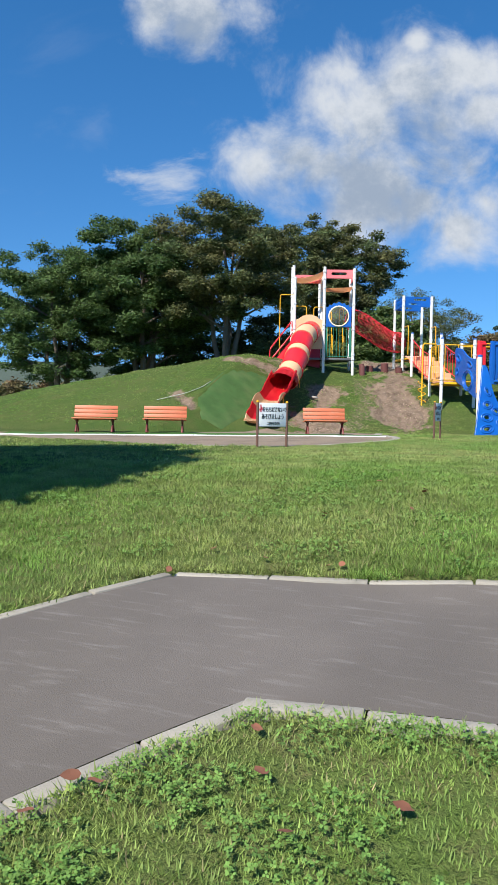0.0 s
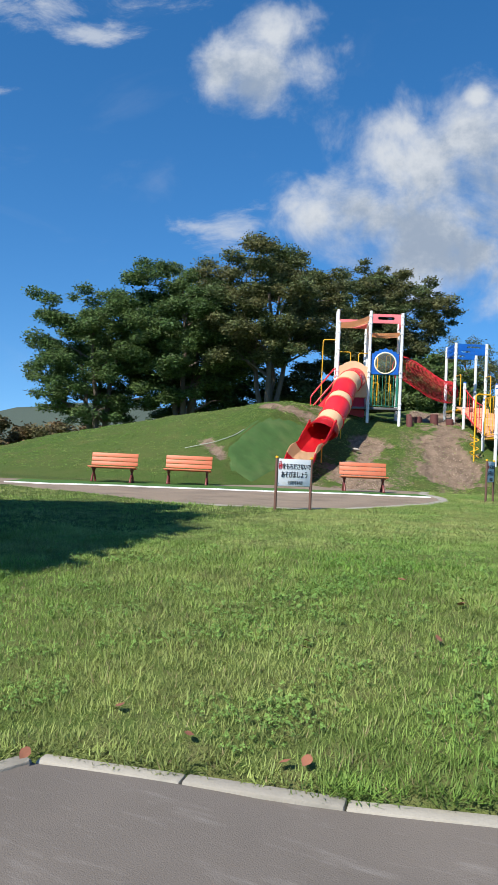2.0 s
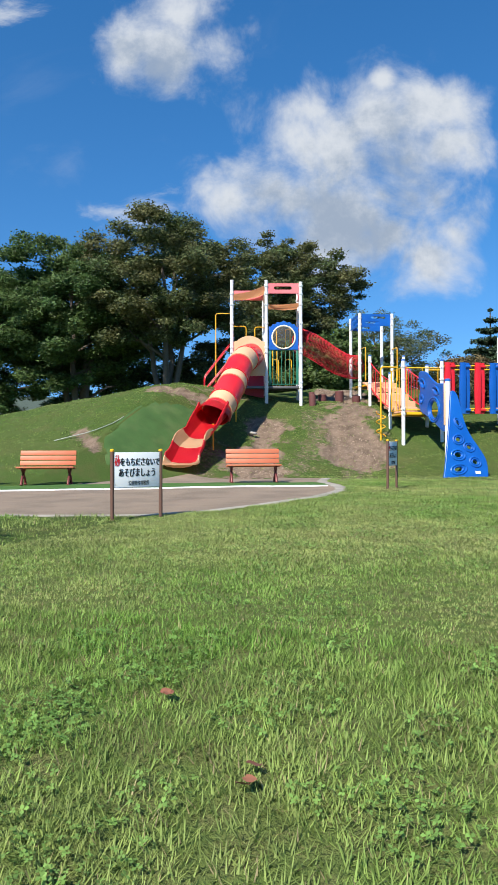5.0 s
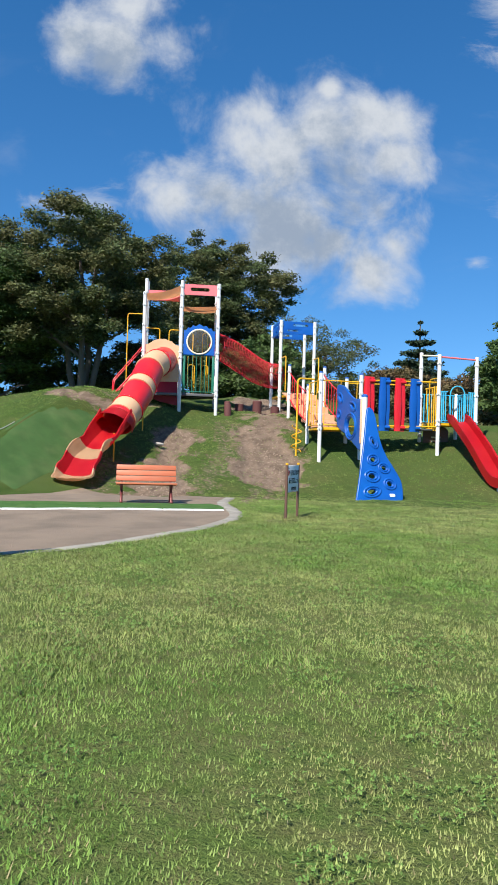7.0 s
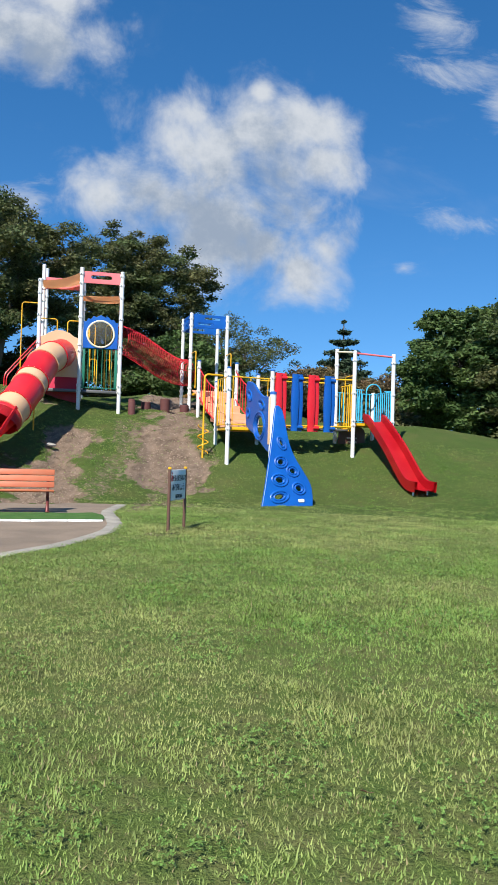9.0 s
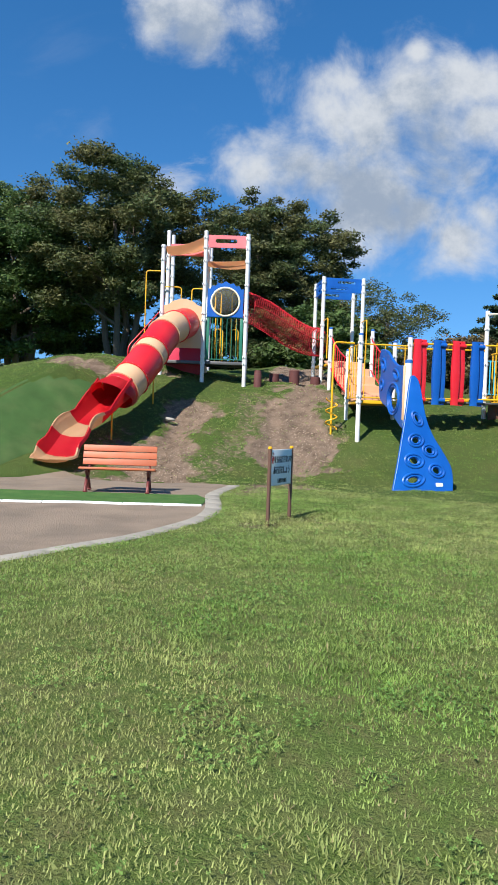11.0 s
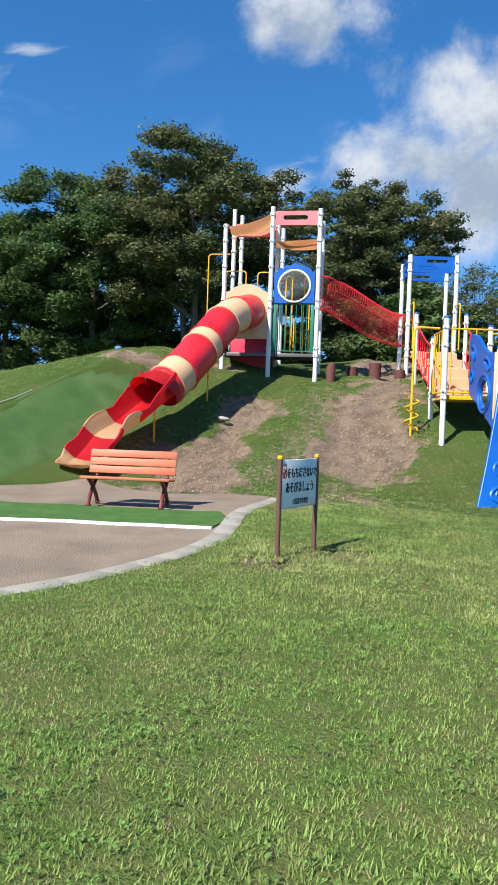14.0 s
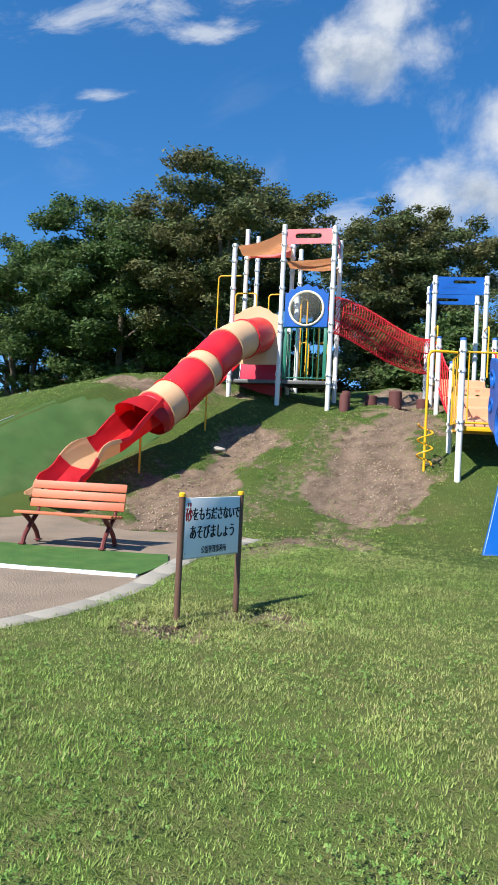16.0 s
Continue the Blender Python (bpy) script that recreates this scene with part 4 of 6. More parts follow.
def window_panel():
    """Blue panel with a round clear window above a green barred rail."""
    root = thing("window_panel", "blue panel with a round cream-rimmed bubble window", "panel", side_frame(G1, U_DIR1, 0, 0.03, T1_FLOOR + 0.36))
    top = [(1.19, 1.86), (1.12, 1.84), (1.05, 1.95), (0.96, 1.93), (0.88, 2.03), (0.78, 2.0), (0.645, 2.08), (0.51, 2.0), (0.41, 2.03), (0.33, 1.93), (0.24, 1.95), (0.17, 1.84), (0.10, 1.86)]
    cut_panel("board", [[(0.10, 1.0), (1.19, 1.0)] + top, ellipse(0.645, 1.46, 0.42, 0.42, 36)], 0.05, BLUE, root)
    ring = [(0.645 + 0.43 * math.cos(a), -0.03, 1.46 + 0.43 * math.sin(a)) for a in (2 * math.pi * k / 40 for k in range(40))]
    part("rim", piped(ring, 0.03, 8, True), CREAM, root, "cream window rim")
    bm = bmesh.new()
    bmesh.ops.create_uvsphere(bm, u_segments=28, v_segments=12, radius=0.42)
    bmesh.ops.delete(bm, geom=[v for v in bm.verts if v.co.y > 0.02], context="VERTS")
    bmesh.ops.transform(bm, matrix=Matrix.Translation((0.645, -0.02, 1.46)) @ Matrix.Diagonal((1, 0.35, 1, 1)), verts=bm.verts[:])
    g = part("bubble", bm, BUBBLE, root, "hazy clear plastic bubble")
    g.visible_shadow = False


CREAM = material("cream_rim", (0.75, 0.68, 0.5), 0.45, var=0.08)
BUBBLE = bpy.data.materials.new("clear_bubble")
BUBBLE.use_nodes = True
_b = BUBBLE.node_tree.nodes["Principled BSDF"]
_b.inputs["Base Color"].default_value, _b.inputs["Roughness"].default_value, _b.inputs["Transmission Weight"].default_value, _b.inputs["IOR"].default_value = (0.82, 0.82, 0.76, 1), 0.16, 0.93, 1.04
window_panel()


def bar_rail(G, d, a, b, z, w, h, n, mat, barmat, label, name="guard_rail", r=0.016, bar=0.012, wide=False):
    root = thing(name, label, "railing", side_frame(G, d, a, b, z))
    for zz in (0.06, h):
        part("rail", piped([(0.05, 0, zz), (w - 0.05, 0, zz)], r, 10), mat, root)
    for i in range(n):
        x = 0.13 + (w - 0.26) * i / (n - 1)
        if wide and i in (0, n - 1):
            part("end_board", boxed((0.09, 0.03, h - 0.06), Matrix.Translation((x, 0, h / 2 + 0.03)), 0.006), mat, root)
        else:
            part("baluster", piped([(x, 0, 0.06), (x, 0, h)], bar, 8), barmat, root)
    return root


bar_rail(G1, U_DIR1, 0, 0.05, T1_FLOOR, M1, 1.34, 8, GREEN, GREEN, "dark green barred guard rail under the bubble window", wide=True)
bar_rail(G1, (V1.x, V1.y), 0.02, 0, T1_FLOOR, M1, 1.34, 8, GREEN, GREEN, "dark green barred guard rail on the slide tower", wide=True)


def hoop(name, pts, label, r=0.019, mat=YELLOW):
    root = thing(name, label, "handrail")
    part("bar", piped(rounded(pts, 0.1), r, 10), mat, root)
    return root


def at(G, a, b, z):
    p = G(a, b)
    return (p.x, p.y, z)


YL = "yellow painted steel grab rail"
for a in (0.30, 0.80):
    hoop("grab_rail", [at(G1, a, M1 + 0.05, T1_FLOOR + 0.05), at(G1, a, M1 + 0.05, T1_FLOOR + 1.15), at(G1, a + 0.24, M1 + 0.05, T1_FLOOR + 1.15), at(G1, a + 0.24, M1 + 0.05, T1_FLOOR + 0.05)], YL)
    hoop("grab_rail", [at(G1, a, M1 + 0.02, T1_FLOOR), at(G1, a, M1 + 0.02, T1_FLOOR + 2.3), at(G1, a + 0.17, M1 + 0.02, T1_FLOOR + 2.3), at(G1, a + 0.17, M1 + 0.02, T1_FLOOR)], YL)
hoop("grab_rail", [at(G1, -M1 - 0.03, 0.4, 5.9), at(G1, -M1 - 0.03, 0.4, 6.45), at(G1, -0.75, 0.4, 6.45), at(G1, -0.75, 0.4, 5.9)], YL)
hoop("grab_rail", [at(G1, -0.42, 0.4, 5.9), at(G1, -0.42, 0.4, 6.42), at(G1, -0.02, 0.4, 6.42)], YL)
hoop("grab_rail", [at(G1, -M1 - 0.62, 0.75, ground_z(*G1(-M1 - 0.62, 0.75))), at(G1, -M1 - 0.62, 0.75, 7.0), at(G1, -M1, 0.75, 7.0)], "tall yellow painted steel climbing pole")


def crimson_wall():
    root = thing("play_board", "crimson play board under the slide tower deck", "play board", side_frame(G1, U_DIR1, -M1, 0.9, 0))
    part("board", boxed((M1 - 0.14, 0.03, 1.35), Matrix.Translation((M1 / 2, 0, 4.25)), 0.006), MAGENTA, root)
    return root


crimson_wall()


# ---- tube slide ----
def build_slide():
    root = thing("tube_slide", "red and tan ribbed plastic tube slide with a wavy open chute", "slide")
    start = G1(-M1 / 2 + 0.06, 0.0)
    axis = smooth_line([(start.x - 0.12, start.y + 0.25, 5.30), (start.x, start.y - 0.05, 5.26), (-10.2, 29.3, 4.86), (-9.98, 28.0, 4.05), (-9.88, 27.1, 3.44), (-9.86, 26.35, 2.96)], 81)
    R = 0.465
    cuts = [(0, 25, RED), (25, 35, TAN), (35, 46, RED), (46, 51, TAN), (51, 67, RED), (67, 76, TAN), (76, 80, RED)]
    for i0, i1, mat in cuts:
        pts = axis[i0:i1 + 1]
        sec = part("tube_section", pipe(bmesh.new(), pts, R, 30, cap=False), mat, root, "red tube section" if mat is RED else "tan tube section")
        sol = sec.modifiers.new("wall", "SOLIDIFY")
        sol.thickness, sol.offset = 0.012, -1
        if i1 < 80:
            d = (pts[-1] - pts[-2]).normalized()
            fl = pipe(bmesh.new(), [pts[-1] - d * 0.014, pts[-1] - d * 0.010, pts[-1] + d * 0.010, pts[-1] + d * 0.014], [R, R * 1.065, R * 1.065, R], 30, cap=False)
            part("flange", fl, mat, sec)
            up = d.orthogonal().normalized()
            sd = d.cross(up)
            bolt_me = None
            for k in range(18):
                a = 2 * math.pi * k / 18
                c = pts[-1] + (up * math.cos(a) + sd * math.sin(a)) * (R * 1.055)
                if bolt_me is None:
                    ob = part("bolt", boxed((0.014, 0.014, 0.014), None, 0), CREAM if mat is RED else STEEL, sec)
                    bolt_me = ob.data
                else:
                    ob = new("bolt", bolt_me)
                    ob.parent = sec
                ob.location = c
    liner = part("liner", pipe(bmesh.new(), axis[58:], R - 0.022, 30, cap=False), RED, root, "red inside of the tube end")
    sol = liner.modifiers.new("wall", "SOLIDIFY")
    sol.thickness, sol.offset = 0.006, -1
    # mouth board on the deck
    mb = frame_at(G1(-M1, 0.02), U_DIR1, T1_FLOOR + 0.36)
    tops = [(M1 - 0.05, 1.28), (M1 - 0.2, 1.32), (M1 - 0.32, 1.42), (M1 / 2 + 0.1, 1.5), (M1 / 2 - 0.1, 1.5), (0.32, 1.42), (0.2, 1.32), (0.05, 1.28)]
    cut_panel("mouth_board", [[(0.05, 0.02), (M1 - 0.05, 0.02)] + tops, ellipse(M1 / 2 + 0.06, 0.74, 0.43, 0.43, 32)], 0.06, TAN, root, mb, "tan board round the tube mouth")
    # flared red exit hood
    e, d = axis[-1], (axis[-1] - axis[-2]).normalized()
    side = d.cross(Vector((0, 0, 1))).normalized()
    up = side.cross(d).normalized()
    hb = bmesh.new()
    prev = None
    for k, (s, r, lift) in enumerate(((0.0, 0.467, 0), (0.03, 0.50, 0.02), (0.10, 0.515, 0.05), (0.30, 0.525, 0.10))):
        ring = []
        for j in range(21):
            a = radians(-25 + 230 * j / 20)
            back = 0.42 * max(0.0, math.sin(a)) * (k / 3)
            ring.append(hb.verts.new(e + d * (s + back * 0.75) + (side * math.cos(a) * r * 1.02 + up * (math.sin(a) * r + lift * max(0.0, math.sin(a))))))
        if prev:
            for j in range(20):
                hb.faces.new((prev[j], prev[j + 1], ring[j + 1], ring[j]))
        prev = ring
    bmesh.ops.solidify(hb, geom=hb.faces[:], thickness=0.035)
    part("exit_hood", hb, RED, root, "flared red exit hood")
    # open chute in four wavy pieces
    line = smooth_line([e, (-9.90, 25.75, 2.62), (-9.93, 25.2, 2.28), (-9.96, 24.75, 2.07), (-9.95, 24.37, 1.74), (-9.93, 24.02, 1.46), (-9.91, 23.62, 1.34)], 61)
    for i0, i1, mat, lab in ((0, 20, RED, "red open chute"), (20, 33, TAN, "tan open chute"), (33, 47, RED, "red open chute"), (47, 60, TAN, "tan chute lip")):
        bm = bmesh.new()
        prev = None
        for i in range(i0, i1 + 1):
            c = line[i]
            dd = (line[min(i + 1, 60)] - line[max(i - 1, 0)]).normalized()
            sd = dd.cross(Vector((0, 0, 1))).normalized()
            uu = sd.cross(dd).normalized()
            wav = 0.5 + 0.5 * math.cos(i / 60 * 2 * math.pi * 2.4)
            wall = (0.10 + 0.12 * wav) * (1 - 0.55 * max(0, (i - 48) / 12))
            if i < 16:
                wall = max(wall, 0.40 - 0.017 * i)
            if i > 44:
                wall += (0.03 - wall) * min(1.0, (i - 44) / 7)
            f = 1.0 if i < 51 else math.sqrt(max(0.02, 1 - ((i - 51) / 9.2) ** 2))
            g = 1.0 if i < 55 else 1 - 0.9 * ((i - 55) / 5)
            ww = 0.50 + 0.07 * max(0.0, (i - 40) / 20)
            prof = [(-ww - 0.05, wall - 0.07), (-ww - 0.03, wall), (-ww + 0.01, wall), (-ww + 0.03, wall * 0.45), (-ww + 0.14, -0.12), (-0.15, -0.18), (0.15, -0.18), (ww - 0.14, -0.12), (ww - 0.03, wall * 0.45), (ww - 0.01, wall), (ww + 0.03, wall), (ww + 0.05, wall - 0.07)]
            g *= 1 - 0.35 * max(0.0, min(1.0, (i - 46) / 6))
            prof = [(x * f, wall + (z - wall) * g) for x, z in prof]
            ring = [bm.verts.new(c + sd * x + uu * z) for x, z in prof]
            if prev:
                for j in range(len(prof) - 1):
                    bm.faces.new((prev[j], prev[j + 1], ring[j + 1], ring[j]))
            prev = ring
        bmesh.ops.solidify(bm, geom=bm.faces[:], thickness=0.02)
        part("chute", bm, mat, root, lab)
    for x, y, z in ((-9.82, 26.03, 2.6), (-9.95, 28.2, 3.85)):
        part("leg", piped([(x, y, ground_z(x, y) - 0.2), (x, y, z)], 0.022, 10), YELLOW, root, "dull yellow support leg")
    return root


build_slide()


def side_chute():
    """Short straight red side rail and ladder seen beyond the tube."""
    root = thing("side_ladder", "red steel ladder rail on the slide tower side", "ladder")
    a, b = at(G1, -M1 - 0.05, 0.9, 5.3), at(G1, -M1 - 1.05, 0.3, 4.0)
    for s in (0.0, 0.55):
        p, q = Vector(a) + Vector((V1.x, V1.y, 0)) * s, Vector(b) + Vector((V1.x, V1.y, 0)) * s
        part("side_rail", piped([q - Vector((0, 0, 0.5)), q, p], 0.03, 10), RED, root)
        part("hand_rail", piped(rounded([q, q + Vector((0, 0, 0.55)), p + Vector((0, 0, 0.6)), p + Vector((0, 0, 0.1))], 0.15), 0.02, 10), RED, root)
    up, along = Vector((0, 0, 1)), Vector(a) - Vector(b)
    mid = (Vector(a) + Vector(b)) / 2 - up * 0.5
    lie = along.normalized()
    wide = lie.cross(Vector((V1.x, V1.y, 0))).normalized()
    board = boxed((along.length * 1.05, 0.05, 0.36), Matrix((lie, Vector((V1.x, V1.y, 0)), wide)).transposed().to_4x4(), 0.02)
    bmesh.ops.translate(board, vec=mid, verts=board.verts[:])
    part("side_board", board, RED, root, "broad red moulded side board")
    for k in range(6):
        p = Vector(b).lerp(Vector(a), (k + 0.5) / 6)
        part("rung", piped([p, p + Vector((V1.x, V1.y, 0)) * 0.55], 0.02, 8), RED, root)


side_chute()


# ---- net tunnel ----
def net_tunnel():
    root = thing("net_tunnel", "red rope and hoop tunnel slung between the two towers", "net bridge")
    p0, p1 = G1(M1, M1 / 2), G2(0, M2 / 2)
    a, b = Vector((*p0, 5.93)), Vector((*p1, 5.12))
    line = []
    for i in range(41):
        t = i / 40
        p = a.lerp(b, t)
        p.z = a.z + (b.z - a.z) * (0.25 * t + 0.75 * t * t * (3 - 2 * t)) - 0.16 * math.sin(math.pi * t) * t
        line.append(p)
    R, N = 0.47, 16
    rings = []
    for i, p in enumerate(line):
        d = (line[min(i + 1, 40)] - line[max(i - 1, 0)]).normalized()
        s = d.cross(Vector((0, 0, 1))).normalized()
        u = s.cross(d)
        rings.append([p + s * (R * math.cos(t)) + u * (R * math.sin(t)) for t in (2 * math.pi * k / N for k in range(N))])
    for i, r in enumerate(rings):
        thick = i % 40 == 0
        part("hoop", piped(r, 0.018 if thick else 0.0085, 6, True), REDNET, root)
    for k in range(0, N, 2):
        part("rope", piped([r[k] for r in rings], 0.017 if k % 4 == 0 else 0.007, 6), REDNET, root)


net_tunnel()


# ---- second structure: rails, ramp, bridge ----
def yellow_rail(G, d, a, b, z, w, h, n, label=YL, mat=YELLOW):
    return bar_rail(G, d, a, b, z, w, h, n, mat, mat, label, r=0.02, bar=0.013)


for a in (0.03, M2 - 0.03):
    hoop("grab_rail", [at(G2, a, -0.06, 5.75), at(G2, a, -0.7, 5.75), at(G2, a, -0.7, 4.45)], YL)
    for b0, z0, b1, z1 in ((-1.36, 5.05, -3.75, 4.15),):
        root = thing("ramp_rail", "curved red bar guard along the stepped ramp", "railing")
        top = [Vector(at(G2, a, b0 + (b1 - b0) * k / 8, z0 + (z1 - z0) * k / 8 - 0.10 * math.sin(k / 8 * math.pi))) for k in range(9)]
        low = [p - Vector((0, 0, 0.95)) for p in top]
        part("top_bar", piped(top, 0.02, 10), RED, root)
        part("low_bar", piped(low, 0.02, 10), RED, root)
        for k in range(1, 8):
            part("baluster", piped([top[k], low[k]], 0.012, 8), RED, root)


def ramp():
    root = thing("ramp", "peach boarded stepped ramp with dark toe holes", "ramp")
    steps = [(-0.05, -0.75, 4.33), (-0.75, -1.40, 4.10), (-1.40, -2.1, 3.80), (-2.1, -2.8, 3.5), (-2.8, -3.78, 3.18)]
    for k, (b0, b1, z) in enumerate(steps):
        c = G2(M2 / 2, (b0 + b1) / 2)
        ob = part("tread", boxed((M2 - 0.16, abs(b1 - b0) + 0.02, 0.05), None, 0.008), PEACH, root)
        ob.matrix_world = frame_at(c, U_DIR2, z) @ Matrix.Rotation(radians(-14), 4, "X").inverted()
        c = G2(M2 / 2, b1)
        holes = [ellipse(x, y, 0.06, 0.035, 14) for x in (-0.3, 0.0, 0.3) for y in (-0.06, 0.05)] if k == 1 else []
        rb = cut_panel("riser", [rect(-M2 / 2 + 0.08, M2 / 2 - 0.08, -0.15, 0.13, 0.02)] + holes, 0.03, PEACH, root)
        rb.matrix_world = frame_at(c, U_DIR2, z - 0.12)
    return root


ramp()
yellow_rail(G2, U_DIR2, 0, -5.06, LOW_FLOOR, M2, 1.45, 3)
bar_rail(G2, (V2.x, V2.y), 0, -5.08, LOW_FLOOR, M2, 1.45, 5, YELLOW, YELLOW, "yellow side guard with flat end boards", wide=True)
for b in (-5.06, -3.77):
    root = thing("bridge_rail", "yellow steel rails along the hanging bridge", "railing")
    for z in (LOW_FLOOR + 1.52, LOW_FLOOR + 0.08):
        part("rail", piped([at(G2, M2, b, z), at(G2, EA, b, z + 0.05)], 0.024, 10), YELLOW, root)
for a in (M2 + 0.05, EA - 0.05):
    for k in range(2):
        hoop("grab_rail", [at(G2, a + (0.07 * k if a < 3 else -0.07 * k), -5.0, LOW_FLOOR), at(G2, a + (0.07 * k if a < 3 else -0.07 * k), -5.0, LOW_FLOOR + 1.45)], YL)
hoop("grab_rail", [at(G2, EA + 0.06, -5.0, END_FLOOR), at(G2, EA + 0.06, -5.0, 4.75), at(G2, EA + 0.06, -4.3, 4.75), at(G2, EA + 0.06, -4.3, END_FLOOR)], YL)


def paddles():
    """Four tall hanging plastic paddles with notched ends, red and blue in turn."""
    for i in range(4):
        mat = RED if i % 2 == 0 else BLUE
        word = "red" if mat is RED else "blue"
        for b in (-5.06,):
            a = M2 + 0.27 + i * 0.525
            root = thing("bridge_paddle", "tall " + word + " moulded plastic paddle hung on the bridge rails", "play panel", frame_at(G2(a, b), U_DIR2, LOW_FLOOR + 0.06), group="bridge paddles")
            for nm, cx, cy, hw in (("front_blade", -0.075, -0.03, 0.105), ("rear_blade", 0.115, 0.05, 0.08)):
                n = 18
                bm = bmesh.new()
                prev = None
                for k in range(n + 1):
                    t = k / n
                    w = hw * (0.82 + 0.34 * math.sin(math.pi * t)) * (1.0 if 0.05 < t < 0.95 else 1.25)
                    th = 0.035 + 0.015 * math.sin(math.pi * t)
                    z = -0.12 + t * 1.70
                    prof = [(-w, -th * 0.3), (-w * 0.86, -th), (-w * 0.42, -th * 1.25), (w * 0.42, -th * 1.25), (w * 0.86, -th), (w, -th * 0.3), (w, th * 0.3), (w * 0.86, th), (-w * 0.86, th), (-w, th * 0.3)]
                    m = len(prof)
                    ring = [bm.verts.new((cx + x, cy + y, z)) for x, y in prof]
                    if prev:
                        for q in range(m):
                            bm.faces.new((prev[q], prev[(q + 1) % m], ring[(q + 1) % m], ring[q]))
                    else:
                        bm.faces.new(ring[::-1])
                    prev = ring
                bm.faces.new(prev)
                bmesh.ops.recalc_face_normals(bm, faces=bm.faces[:])
                part(nm, bm, mat, root)
            for z in (0.0, 1.45):
                part("collar", piped([(-0.17, -0.005, z), (0.19, -0.005, z)], 0.06, 12), mat, root)
    for i in range(5):
        a = M2 + 0.3 + i * 0.52
        c = G2(a, -4.4)
        ob = tagged(part("bridge_plank", boxed((0.4, 1.0, 0.05), None, 0.01), GREYDECK), "dark hanging bridge tread plank", "plank", group="bridge planks")
        ob.matrix_world = frame_at(c, U_DIR2, LOW_FLOOR + 0.0 + 0.04 * i * 0.2)


paddles()


bar_rail(G2, (V2.x, V2.y), EA - 0.03, -5.0, LOW_FLOOR + 0.02, 0.85, 1.4, 4, YELLOW, YELLOW, "yellow barred guard at the bridge end", r=0.022, bar=0.016)


def spiral_pole():
    p = Vector((-5.27, 29.6))
    z = ground_z(*p)
    root = thing("spiral_pole", "yellow climbing pole with a coiled lower end", "climbing pole", Matrix.Translation((p.x, p.y, z)))
    q = G2(0, -4.4)
    part("pole", piped(rounded([(0, 0, -0.2), (0, 0, 4.55 - z), (q.x - p.x, q.y - p.y, 4.55 - z)], 0.14), 0.028, 12), YELLOW, root)
    coil = [(0.15 * math.cos(t), 0.15 * math.sin(t), 0.06 + 0.82 * t / (2 * math.pi * 2.6)) for t in (2 * math.pi * 2.6 * k / 60 for k in range(61))]
    part("coil", piped(coil, 0.018, 8), YELLOW, root)


spiral_pole()


# ---- blue climbing wall ----
def sculpted_panel(name, outline, holes, m, root, thick=0.07, label="", cut=0.55):
    """A moulded board with deep oval hand-holds, each with a raised rounded rim."""
    ob = cut_panel(name, [outline] + [ellipse(x, z, rx * cut, rz * cut, 20, t) for x, z, rx, rz, t in holes], thick, BLUE, root, m, label, 0.018)
    for x, z, rx, rz, t in holes:
        ring = [Vector((p, -thick / 2 + 0.004, q)) for p, q in ellipse(x, z, rx, rz, 26, t)]
        part("hold_rim", piped([m @ p for p in ring], 0.032, 8, True), BLUE, root)
        ring = [Vector((p, -thick / 2 - 0.0, q)) for p, q in ellipse(x, z, rx * (cut + 0.07), rz * (cut + 0.07), 22, t)]
        part("hold_rim", piped([m @ p for p in ring], 0.02, 8, True), BLUE, root)
    return ob


